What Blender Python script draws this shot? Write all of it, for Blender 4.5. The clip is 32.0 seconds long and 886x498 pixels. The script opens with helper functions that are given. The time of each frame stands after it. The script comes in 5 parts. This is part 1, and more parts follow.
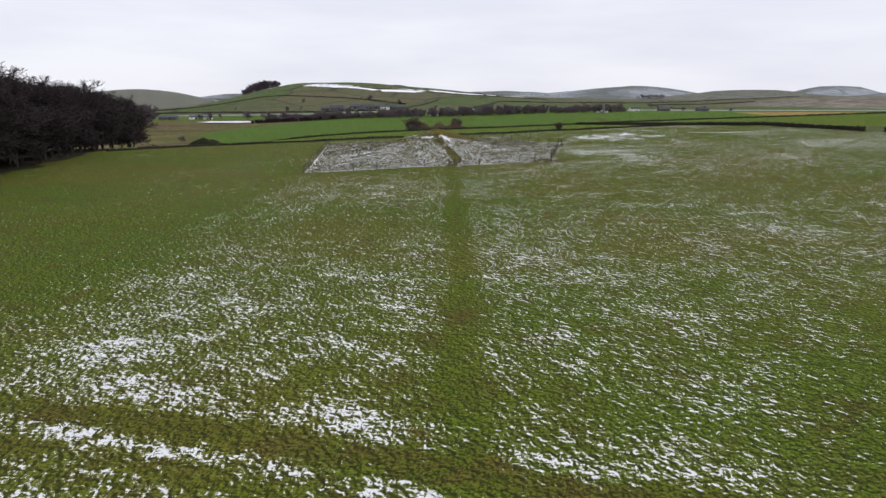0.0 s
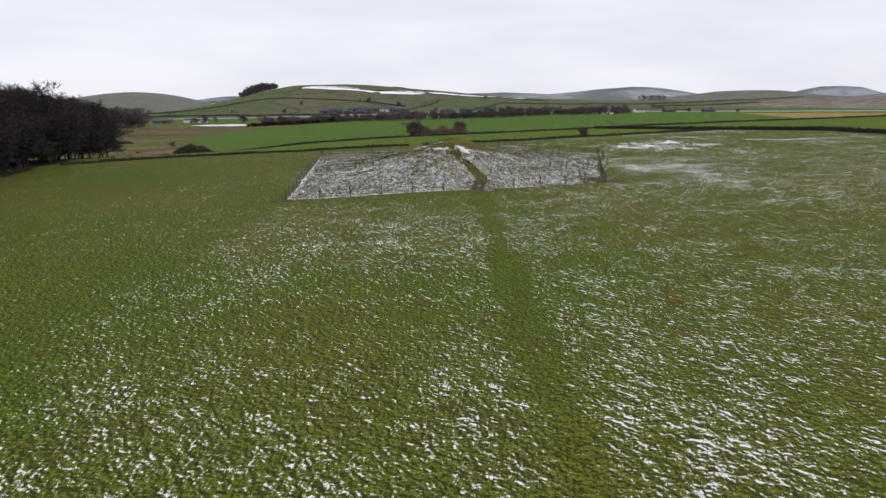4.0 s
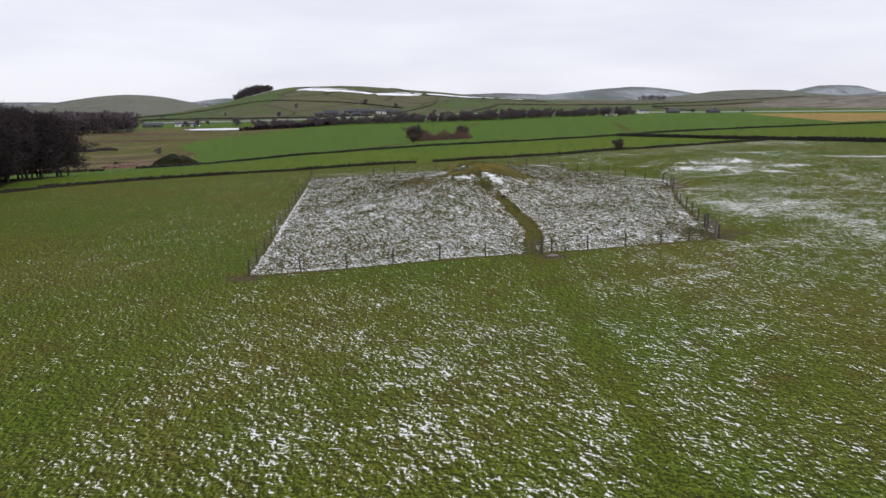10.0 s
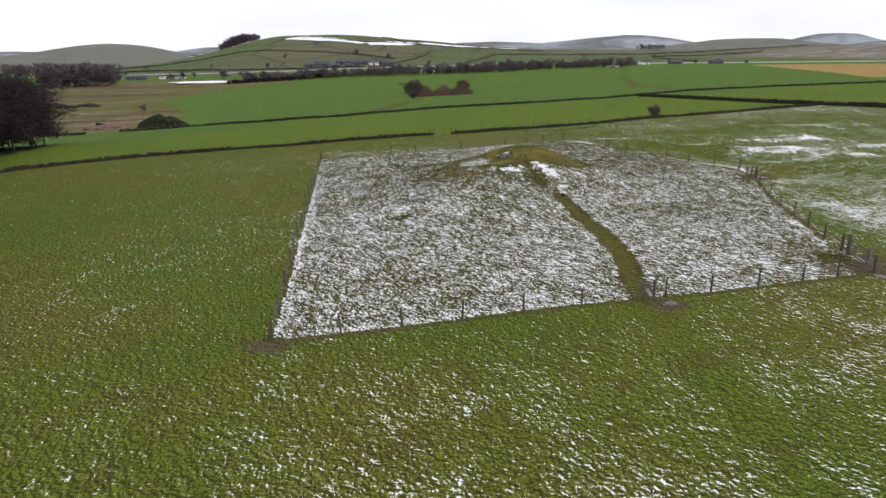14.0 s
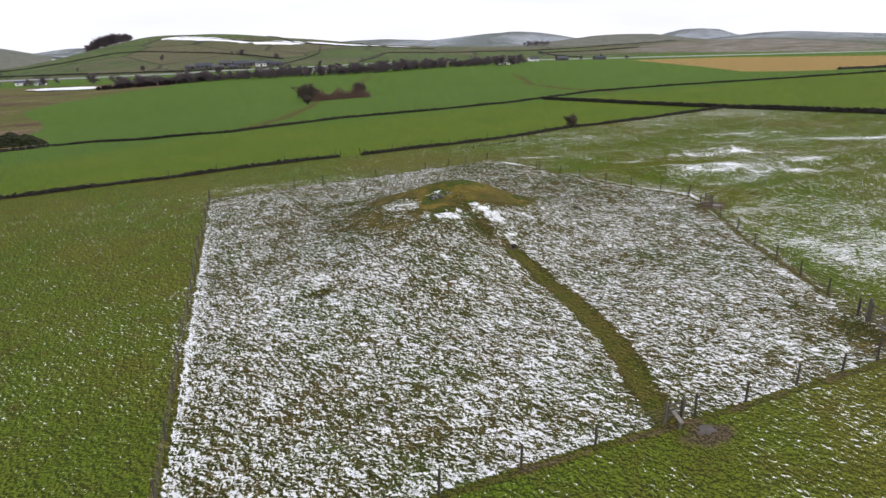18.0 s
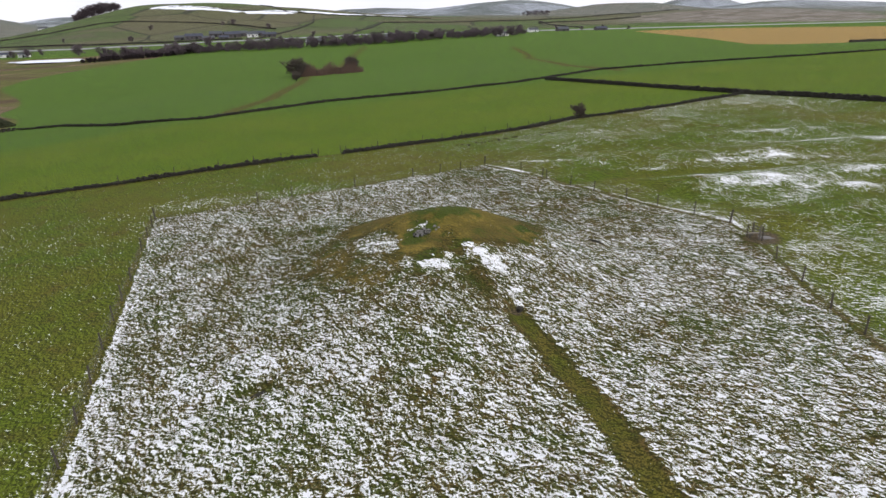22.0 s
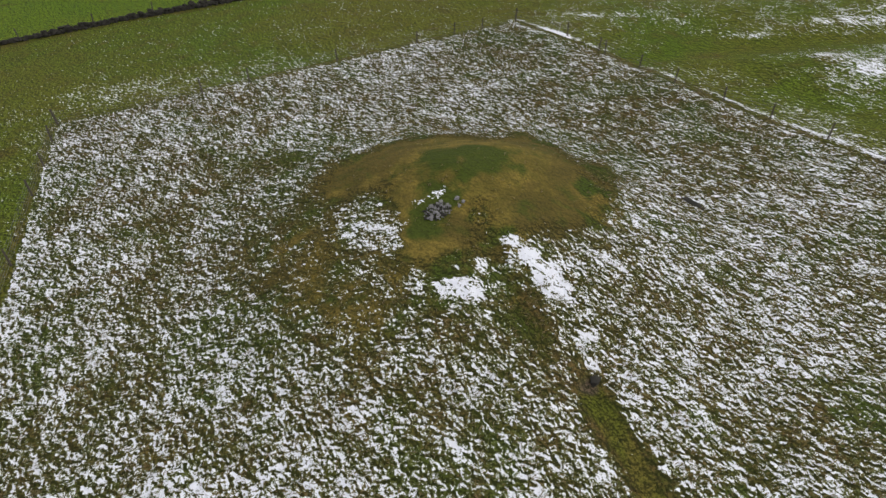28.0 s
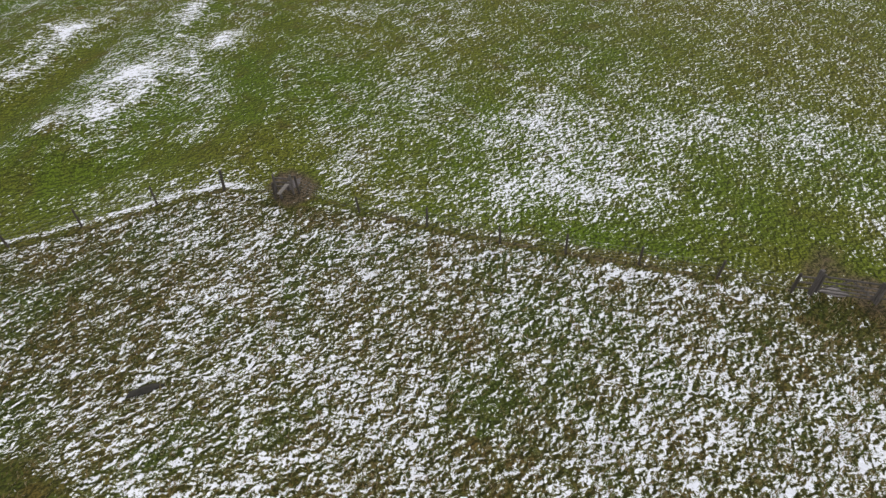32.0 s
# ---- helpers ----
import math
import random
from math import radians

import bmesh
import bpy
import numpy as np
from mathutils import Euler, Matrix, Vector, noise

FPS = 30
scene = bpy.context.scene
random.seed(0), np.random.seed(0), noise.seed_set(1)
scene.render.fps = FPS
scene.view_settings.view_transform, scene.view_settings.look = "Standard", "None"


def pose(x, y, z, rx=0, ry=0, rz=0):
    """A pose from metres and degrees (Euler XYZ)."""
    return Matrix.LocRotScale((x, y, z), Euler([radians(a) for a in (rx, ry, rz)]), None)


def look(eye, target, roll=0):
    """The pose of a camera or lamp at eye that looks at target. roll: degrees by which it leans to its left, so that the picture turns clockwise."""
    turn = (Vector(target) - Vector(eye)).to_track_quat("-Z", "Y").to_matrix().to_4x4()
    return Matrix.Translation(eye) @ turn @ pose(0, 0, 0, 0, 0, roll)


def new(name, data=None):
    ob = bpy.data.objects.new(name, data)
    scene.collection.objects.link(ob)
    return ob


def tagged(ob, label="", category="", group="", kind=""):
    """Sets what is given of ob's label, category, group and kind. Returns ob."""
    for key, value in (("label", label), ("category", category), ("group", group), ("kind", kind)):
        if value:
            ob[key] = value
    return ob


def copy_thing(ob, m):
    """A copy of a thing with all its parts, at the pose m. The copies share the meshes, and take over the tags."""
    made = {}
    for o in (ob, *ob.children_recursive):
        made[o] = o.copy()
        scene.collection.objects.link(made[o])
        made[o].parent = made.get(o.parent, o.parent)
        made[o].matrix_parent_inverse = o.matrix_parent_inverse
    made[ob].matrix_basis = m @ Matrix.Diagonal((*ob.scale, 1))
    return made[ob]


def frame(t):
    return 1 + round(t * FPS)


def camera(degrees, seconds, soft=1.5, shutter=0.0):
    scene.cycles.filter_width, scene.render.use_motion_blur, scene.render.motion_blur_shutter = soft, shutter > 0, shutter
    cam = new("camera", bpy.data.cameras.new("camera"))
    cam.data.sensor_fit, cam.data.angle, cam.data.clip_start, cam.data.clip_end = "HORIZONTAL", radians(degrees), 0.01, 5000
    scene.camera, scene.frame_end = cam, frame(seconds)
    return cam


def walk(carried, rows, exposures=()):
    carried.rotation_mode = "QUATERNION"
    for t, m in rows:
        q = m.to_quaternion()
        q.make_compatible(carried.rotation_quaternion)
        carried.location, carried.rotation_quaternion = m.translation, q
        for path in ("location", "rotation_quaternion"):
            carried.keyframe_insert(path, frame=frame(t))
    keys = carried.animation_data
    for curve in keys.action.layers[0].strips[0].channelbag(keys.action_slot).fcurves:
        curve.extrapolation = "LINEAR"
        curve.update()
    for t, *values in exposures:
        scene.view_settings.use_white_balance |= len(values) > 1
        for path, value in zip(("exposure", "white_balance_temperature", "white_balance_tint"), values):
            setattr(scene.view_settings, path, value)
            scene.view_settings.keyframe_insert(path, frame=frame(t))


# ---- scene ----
cam = camera(72.98, 32.0)


def aim(eye, yaw, pitch, roll):
    """The pose of a camera at eye, turned yaw degrees to the left of +y, pitched and rolled."""
    a, b = radians(yaw), radians(pitch)
    ahead = Vector((-math.sin(a) * math.cos(b), math.cos(a) * math.cos(b), math.sin(b)))
    return look(eye, Vector(eye) + ahead, roll)


PATH = [
    (0, (6.651, -95.015, 11.414), (-9.070, -14.093, 0.211)),
    (0.5, (6.695, -91.984, 11.437), (-9.056, -14.059, 0.151)),
    (1, (6.731, -88.899, 11.456), (-9.169, -14.043, 0.117)),
    (1.5, (6.773, -85.818, 11.475), (-9.254, -14.036, 0.135)),
    (2, (6.820, -82.789, 11.498), (-9.276, -14.013, 0.113)),
    (2.5, (6.881, -79.869, 11.523), (-9.295, -14.030, 0.164)),
    (3, (6.951, -77.103, 11.557), (-9.187, -14.021, 0.125)),
    (3.5, (7.045, -74.510, 11.593), (-9.082, -13.969, -0.012)),
    (5.5, (7.575, -65.216, 11.809), (-9.425, -13.921, -0.101)),
    (6, (7.694, -63.001, 11.894), (-9.478, -13.993, -0.128)),
    (7, (7.984, -58.615, 12.126), (-9.566, -14.058, -0.023)),
    (8, (8.240, -54.371, 12.433), (-9.538, -14.133, 0.063)),
    (9, (8.141, -50.350, 12.837), (-9.464, -13.940, -0.119)),
    (10, (7.561, -46.631, 13.302), (-9.417, -13.872, -0.319)),
    (11, (6.787, -43.058, 13.832), (-9.575, -13.881, -0.315)),
    (12, (5.911, -39.523, 14.430), (-9.571, -13.996, -0.187)),
    (12.5, (5.455, -37.770, 14.763), (-9.554, -14.782, -0.295)),
    (13, (5.025, -36.004, 15.137), (-9.500, -17.609, -0.344)),
    (13.5, (4.618, -34.179, 15.582), (-9.526, -18.317, -0.393)),
    (14, (4.246, -32.377, 16.050), (-10.174, -18.417, -0.360)),
    (14.5, (3.904, -30.579, 16.465), (-11.329, -18.441, -0.584)),
    (16.5, (3.538, -23.933, 17.843), (-17.552, -18.874, -1.170)),
    (17, (3.753, -22.446, 17.909), (-18.876, -18.714, -1.028)),
    (17.5, (4.111, -20.921, 18.066), (-19.489, -18.743, -0.960)),
    (18, (4.604, -19.364, 18.290), (-19.903, -18.760, -1.021)),
    (19, (5.782, -16.253, 18.789), (-20.170, -18.862, -0.938)),
    (20, (7.098, -13.253, 19.251), (-20.173, -18.931, -0.936)),
    (21, (8.533, -10.272, 19.713), (-20.164, -18.981, -1.034)),
    (21.5, (9.279, -8.754, 19.928), (-20.140, -19.495, -1.036)),
    (22, (10.065, -7.196, 20.140), (-20.088, -21.407, -1.002)),
    (22.5, (10.804, -5.660, 20.359), (-20.027, -22.953, -0.903)),
    (23, (11.470, -4.104, 20.563), (-19.955, -24.044, -0.853)),
    (23.5, (12.048, -2.599, 20.773), (-19.908, -25.798, -0.797)),
    (24, (12.553, -1.017, 20.991), (-19.852, -27.627, -0.828)),
    (24.5, (12.997, 0.519, 21.213), (-19.866, -29.427, -0.756)),
    (25, (13.334, 2.047, 21.459), (-19.938, -31.276, -0.538)),
    (25.5, (13.650, 3.594, 21.705), (-20.035, -33.127, -0.453)),
    (27.5, (15.490, 10.247, 22.663), (-19.634, -40.247, -0.894)),
    (28, (15.747, 12.075, 22.747), (-19.858, -41.038, -0.710)),
    (28.5, (16.127, 13.867, 22.797), (-19.981, -40.958, -0.624)),
    (29, (16.590, 15.650, 22.811), (-21.445, -40.882, -0.825)),
    (29.5, (17.126, 17.252, 22.874), (-27.703, -41.054, -1.260)),
    (30, (17.718, 18.748, 23.038), (-40.731, -41.507, -1.782)),
    (30.5, (18.529, 20.038, 22.980), (-53.424, -41.794, -2.024)),
    (31, (19.670, 21.110, 22.809), (-64.547, -41.751, -2.134)),
    (31.5, (21.359, 21.726, 22.605), (-77.982, -41.978, -2.257)),
    (32, (23.301, 22.259, 22.340), (-94.946, -42.080, -1.532)),
]
walk(cam, [(t, aim(eye, *turn)) for t, eye, turn in PATH], [(0, 0.0), (13.0, 0.0), (14.0, 0.24), (16.5, 0.27), (18.0, 0.27), (21.0, 0.26), (22.5, 0.26), (23.5, 0.24), (25.0, 0.10), (26.5, 0.02), (29.5, 0.0), (31.0, 0.1)])

# ---------------------------------------------------------------- sky and light
SUN_AZ, SUN_EL = 125.0, 38.0          # the brighter part of the overcast sky, degrees right of +y
world = bpy.data.worlds.new("overcast_sky")
scene.world = world
world.use_nodes = True
wn, wl = world.node_tree.nodes, world.node_tree.links
wn.clear()
w_out = wn.new("ShaderNodeOutputWorld")
w_bg = wn.new("ShaderNodeBackground")
w_sky = wn.new("ShaderNodeTexSky")
w_sky.sky_type, w_sky.sun_disc = "NISHITA", False
w_sky.sun_elevation, w_sky.sun_rotation = radians(SUN_EL), radians(SUN_AZ)
w_dim = wn.new("ShaderNodeMix")
w_dim.data_type, w_dim.blend_type = "RGBA", "MULTIPLY"
w_dim.inputs[0].default_value = 1.0
w_dim.inputs[7].default_value = (0.10, 0.10, 0.10, 1)
w_tc = wn.new("ShaderNodeTexCoord")
w_map = wn.new("ShaderNodeMapping")
w_map.inputs["Scale"].default_value = (1.6, 1.6, 9.0)
w_noise = wn.new("ShaderNodeTexNoise")
w_noise.inputs["Scale"].default_value, w_noise.inputs["Detail"].default_value = 1.7, 5.0
w_ramp = wn.new("ShaderNodeValToRGB")
w_ramp.color_ramp.elements[0].position, w_ramp.color_ramp.elements[0].color = 0.30, (0.78, 0.79, 0.90, 1)
w_ramp.color_ramp.elements[1].position, w_ramp.color_ramp.elements[1].color = 0.62, (0.905, 0.91, 0.99, 1)
w_mix = wn.new("ShaderNodeMix")
w_mix.data_type = "RGBA"
w_mix.inputs[0].default_value = 0.9   # cloud cover
wl.new(w_tc.outputs["Generated"], w_map.inputs["Vector"])
wl.new(w_map.outputs["Vector"], w_noise.inputs["Vector"])
wl.new(w_noise.outputs["Fac"], w_ramp.inputs["Fac"])
wl.new(w_sky.outputs["Color"], w_dim.inputs[6])
wl.new(w_dim.outputs[2], w_mix.inputs[6])
wl.new(w_ramp.outputs["Color"], w_mix.inputs[7])
wl.new(w_mix.outputs[2], w_bg.inputs["Color"])
w_bg.inputs["Strength"].default_value = 1.04
wl.new(w_bg.outputs["Background"], w_out.inputs["Surface"])

sun_data = bpy.data.lights.new("sun", "SUN")
sun_data.energy, sun_data.angle, sun_data.color = 1.1, radians(14), (1.0, 0.95, 0.88)
sun = new("sun", sun_data)
sa, se = radians(SUN_AZ), radians(SUN_EL)
sun.matrix_world = look((0, 0, 200), (-math.sin(sa) * math.cos(se) * 100, -math.cos(sa) * math.cos(se) * 100, 200 - math.sin(se) * 100))


# ---------------------------------------------------------------- materials
def bisect(row, value):
    """How many of the sorted row lie at or below the value."""
    lo, hi = 0, len(row)
    while lo < hi:
        m = (lo + hi) // 2
        lo, hi = (m + 1, hi) if row[m] <= value else (lo, m)
    return lo


class Nodes:
    """A small builder for node materials."""

    def __init__(self, name, rough=0.9, metal=0.0, spec=0.25):
        self.mat = bpy.data.materials.new(name)
        self.mat.use_nodes = True
        self.tree = self.mat.node_tree
        self.n, self.l = self.tree.nodes, self.tree.links
        self.bsdf = self.n["Principled BSDF"]
        self.bsdf.inputs["Roughness"].default_value = rough
        self.bsdf.inputs["Metallic"].default_value = metal
        self.bsdf.inputs["Specular IOR Level"].default_value = spec
        self.co = self.n.new("ShaderNodeTexCoord").outputs["Object"]

    def put(self, socket, value):
        if hasattr(value, "is_linked"):
            self.l.new(value, socket)
        elif isinstance(value, tuple) and len(value) == 3 and len(socket.default_value) == 4:
            socket.default_value = (*value, 1)
        else:
            socket.default_value = value

    def noise(self, scale, detail=4.0, rough=0.55, warp=0.0, stretch=None, turn=0.0, co=None):
        co = co or self.co
        if stretch:
            m = self.n.new("ShaderNodeMapping")
            m.vector_type = "TEXTURE"
            m.inputs["Scale"].default_value = stretch
            m.inputs["Rotation"].default_value = (0, 0, radians(turn))
            self.l.new(co, m.inputs["Vector"])
            co = m.outputs["Vector"]
        t = self.n.new("ShaderNodeTexNoise")
        t.inputs["Scale"].default_value, t.inputs["Detail"].default_value = scale, detail
        t.inputs["Roughness"].default_value, t.inputs["Distortion"].default_value = rough, warp
        self.l.new(co, t.inputs["Vector"])
        return t.outputs["Fac"]

    def attr(self, name):
        a = self.n.new("ShaderNodeAttribute")
        a.attribute_name = name
        return a.outputs["Fac"]

    def math(self, op, a, b=0.0, c=None):
        m = self.n.new("ShaderNodeMath")
        m.operation = op
        self.put(m.inputs[0], a)
        self.put(m.inputs[1], b)
        if c is not None:
            self.put(m.inputs[2], c)
        return m.outputs[0]

    def ramp(self, value, lo, hi, out0=0.0, out1=1.0):
        r = self.n.new("ShaderNodeMapRange")
        r.interpolation_type = "SMOOTHSTEP"
        self.put(r.inputs["Value"], value)
        r.inputs["From Min"].default_value, r.inputs["From Max"].default_value = lo, hi
        r.inputs["To Min"].default_value, r.inputs["To Max"].default_value = out0, out1
        return r.outputs["Result"]

    def mix(self, fac, a, b, blend="MIX"):
        m = self.n.new("ShaderNodeMix")
        m.data_type, m.blend_type = "RGBA", blend
        self.put(m.inputs[0], fac)
        self.put(m.inputs[6], a)
        self.put(m.inputs[7], b)
        return m.outputs[2]

    def bump(self, height, strength=0.5, distance=0.05, after=None):
        b = self.n.new("ShaderNodeBump")
        b.inputs["Strength"].default_value, b.inputs["Distance"].default_value = strength, distance
        self.l.new(height, b.inputs["Height"])
        if after:
            self.l.new(after, b.inputs["Normal"])
        return b.outputs["Normal"]

    def done(self, color, normal=None, rough=None):
        self.put(self.bsdf.inputs["Base Color"], color)
        if normal:
            self.l.new(normal, self.bsdf.inputs["Normal"])
        if rough is not None:
            self.put(self.bsdf.inputs["Roughness"], rough)
        return self.mat

    def random(self):
        return self.n.new("ShaderNodeObjectInfo").outputs["Random"]

    def island(self):
        return self.n.new("ShaderNodeNewGeometry").outputs["Random Per Island"]


def ground_material():
    k = Nodes("ground_grass_and_snow", 0.95, 0, 0.1)
    encl, snow, moor, gold = k.attr("encl"), k.attr("snow"), k.attr("moor"), k.attr("gold")
    barrow, trod, lush, mud_shade = k.attr("barrow"), k.attr("trod"), k.attr("lush"), k.attr("mud_shade")
    far = k.attr("far")
    wide, mid = k.noise(0.045, 4, 0.6, 0.4), k.noise(0.55, 5, 0.6, 0.3)
    blades, tuft = k.noise(9.0, 4, 0.7), k.noise(2.3, 5, 0.65, 0.7, (1.0, 0.62, 1.0), 35)
    cells = k.n.new("ShaderNodeTexVoronoi")
    cells.inputs["Scale"].default_value = 4.4
    stir = k.n.new("ShaderNodeTexNoise")
    stir.inputs["Scale"].default_value = 2.0
    k.l.new(k.co, stir.inputs["Vector"])
    bent = k.n.new("ShaderNodeVectorMath")
    bent.operation = "MULTIPLY_ADD"
    k.l.new(stir.outputs["Color"], bent.inputs[0])
    bent.inputs[1].default_value = (0.35, 0.35, 0.0)
    k.l.new(k.co, bent.inputs[2])
    flat = k.n.new("ShaderNodeVectorMath")
    flat.operation = "MULTIPLY"
    k.l.new(bent.outputs[0], flat.inputs[0])
    flat.inputs[1].default_value = (1.0, 1.0, 0.3)
    k.l.new(flat.outputs[0], cells.inputs["Vector"])
    dome, each = cells.outputs["Distance"], k.n.new("ShaderNodeSeparateColor")
    k.l.new(cells.outputs["Color"], each.inputs[0])
    each = each.outputs[0]
    # grazed pasture
    pasture = k.mix(k.ramp(wide, 0.36, 0.66), (0.134, 0.205, 0.016), (0.190, 0.198, 0.024))
    pasture = k.mix(k.ramp(mid, 0.42, 0.72, 0, 0.55), pasture, (0.150, 0.118, 0.028))
    # improved fields beyond the wall
    rich = k.mix(k.ramp(wide, 0.3, 0.7), (0.150, 0.250, 0.012), (0.192, 0.272, 0.017))
    rich = k.mix(k.ramp(mid, 0.5, 0.8, 0, 0.25), rich, (0.17, 0.20, 0.03))
    stripe = k.noise(0.7, 5, 0.7, 0.3, (0.35, 1.5, 1.0), 8)
    rich = k.mix(k.ramp(stripe, 0.50, 0.64, 0, 0.6), rich, (0.122, 0.215, 0.024))
    rich = k.mix(k.ramp(lush, 55, 75, 0, 0.65), rich, (0.110, 0.235, 0.030))
    col = k.mix(k.ramp(lush, -0.5, 0.5), pasture, rich)
    # rank grass inside the fence
    rank = k.mix(k.ramp(mid, 0.35, 0.65), (0.098, 0.092, 0.018), (0.165, 0.108, 0.036))
    rank = k.mix(k.ramp(tuft, 0.52, 0.72, 0, 0.5), rank, (0.185, 0.130, 0.055))
    rank = k.mix(k.ramp(each, 0.45, 0.75, 0, 0.45), rank, (0.062, 0.085, 0.012))
    rank = k.mix(k.ramp(k.noise(0.16, 4, 0.6, 0.6), 0.45, 0.62, 0, 0.65), rank, (0.070, 0.118, 0.014))
    col = k.mix(k.ramp(encl, -0.15, 0.15), col, rank)
    # brown turf on the barrow
    turf = k.mix(k.ramp(k.noise(0.5, 4, 0.6, 0.5), 0.38, 0.62), (0.250, 0.182, 0.038), (0.140, 0.112, 0.023))
    turf = k.mix(k.ramp(k.noise(0.17, 4, 0.6, 0.8), 0.46, 0.60, 0, 0.75), turf, (0.098, 0.076, 0.020))
    turf = k.mix(k.ramp(tuft, 0.5, 0.75, 0, 0.5), turf, (0.11, 0.085, 0.022))
    turf = k.mix(k.ramp(blades, 0.5, 0.8, 0, 0.4), turf, (0.12, 0.08, 0.02))
    ragged = k.math("MULTIPLY", k.math("SUBTRACT", mid, 0.5), 2.6)
    turf = k.mix(k.ramp(k.math("ADD", barrow, k.math("MULTIPLY", ragged, 1.6)), 0.95, 2.0), turf, (0.066, 0.086, 0.013))
    col = k.mix(k.ramp(k.math("ADD", barrow, ragged), 0.25, 0.75), col, turf)
    # trodden way
    way = k.mix(k.ramp(mid, 0.35, 0.7), (0.125, 0.138, 0.017), (0.175, 0.142, 0.030))
    col = k.mix(k.ramp(k.math("ADD", trod, k.math("MULTIPLY", k.math("SUBTRACT", mid, 0.5), 0.8)), 0.25, 0.75), col, way)
    # moor and stubble
    heath = k.mix(k.ramp(k.noise(0.016, 6, 0.70, 0.6, (3.2, 1.0, 1.0), 6), 0.43, 0.53), (0.340, 0.225, 0.150), (0.225, 0.200, 0.070))
    heath = k.mix(k.ramp(k.noise(0.020, 6, 0.72, 0.7, (4.0, 0.9, 1.0), 4), 0.53, 0.58, 0, 0.85), heath, (0.145, 0.080, 0.060))
    heath = k.mix(k.ramp(k.noise(0.014, 5, 0.7, 0.5, (3.0, 1.0, 1.0), 9), 0.46, 0.54, 0, 0.85), heath, (0.165, 0.180, 0.036))
    heath = k.mix(k.ramp(k.noise(0.030, 5, 0.7, 0.5, (4.5, 0.8, 1.0), -4), 0.60, 0.63, 0, 0.8), heath, (0.050, 0.045, 0.025))
    col = k.mix(k.ramp(moor, -1.5, 1.5), col, heath)
    col = k.mix(k.ramp(gold, -3.0, 3.0), col, k.mix(mid, (0.60, 0.39, 0.13), (0.52, 0.34, 0.11)))
    col = k.mix(k.ramp(k.attr("litter"), 0.2, 0.8), col, k.mix(blades, (0.075, 0.055, 0.035), (0.040, 0.030, 0.022)))
    # distant hill country: pasture, rough grazing, lying snow, paled far off for haze
    patch = k.noise(0.0045, 4, 0.6, 0.4, (2.2, 1.0, 1.0), 15)
    plots, hedge = k.n.new("ShaderNodeTexVoronoi"), k.n.new("ShaderNodeTexVoronoi")
    lot = k.n.new("ShaderNodeMapping")
    lot.inputs["Scale"].default_value, lot.inputs["Rotation"].default_value = (0.0062, 0.0048, 0.0), (0, 0, 0.5)
    k.l.new(k.co, lot.inputs["Vector"])
    hedge.feature = "DISTANCE_TO_EDGE"
    for cell in (plots, hedge):
        cell.inputs["Scale"].default_value, cell.inputs["Randomness"].default_value = 1.0, 0.75
        k.l.new(lot.outputs["Vector"], cell.inputs["Vector"])
    pick = k.n.new("ShaderNodeSeparateColor")
    k.l.new(plots.outputs["Color"], pick.inputs[0])
    pick = pick.outputs[0]
    hill = k.mix(k.ramp(patch, 0.40, 0.52), (0.140, 0.185, 0.070), (0.195, 0.190, 0.100))
    hill = k.mix(k.ramp(pick, 0.45, 0.55, 0, 0.7), hill, (0.120, 0.205, 0.048))
    hill = k.mix(k.ramp(pick, 0.74, 0.80, 0, 0.8), hill, (0.220, 0.190, 0.115))
    hill = k.mix(k.ramp(k.noise(0.02, 5, 0.7, 0.6, (2.5, 1.0, 1.0), 10), 0.50, 0.66, 0, 0.7), hill, (0.205, 0.165, 0.125))
    hill = k.mix(k.ramp(hedge.outputs["Distance"], 0.010, 0.022, 0.75, 0.0), hill, (0.050, 0.048, 0.040))
    col = k.mix(k.ramp(far, 0.0, 1.0), col, hill)
    spoil = k.mix(k.ramp(k.noise(0.03, 5, 0.7, 0.8, (2.0, 1.0, 1.0), 0), 0.42, 0.58), (0.45, 0.40, 0.35), (0.24, 0.20, 0.155))
    col = k.mix(k.ramp(k.math("ADD", k.attr("pale"), k.math("SUBTRACT", patch, 0.5)), 0.30, 0.55), col, spoil)
    # grey then bluish paling with distance: haze put into the hill colour
    hazy_fell = k.mix(k.ramp(k.noise(0.006, 6, 0.72, 0.8, (2.0, 1.0, 1.0), 20), 0.40, 0.60), (0.255, 0.270, 0.235), (0.310, 0.295, 0.255))
    hazy_fell = k.mix(k.ramp(hedge.outputs["Distance"], 0.008, 0.020, 0.5, 0.0), hazy_fell, (0.09, 0.09, 0.08))
    col = k.mix(k.ramp(far, 1.0, 2.0, 0, 0.9), col, hazy_fell)
    hazy_ridge = k.mix(k.ramp(k.noise(0.0035, 6, 0.72, 0.8, (2.5, 1.0, 1.0), 0), 0.42, 0.58), (0.27, 0.30, 0.30), (0.56, 0.60, 0.66))
    hazy_ridge = k.mix(k.ramp(hedge.outputs["Distance"], 0.01, 0.04, 0.5, 0.0), hazy_ridge, (0.20, 0.22, 0.24))
    col = k.mix(k.ramp(far, 2.0, 3.0), col, hazy_ridge)
    # muddy ground, and the fence-foot shade painted in the same brown
    wet_or_shaded = k.ramp(k.math("ADD", mud_shade, k.math("MULTIPLY", k.math("SUBTRACT", mid, 0.5), 1.2)), 0.35, 0.8)
    col = k.mix(wet_or_shaded, col, k.mix(blades, (0.225, 0.165, 0.098), (0.115, 0.085, 0.055)))
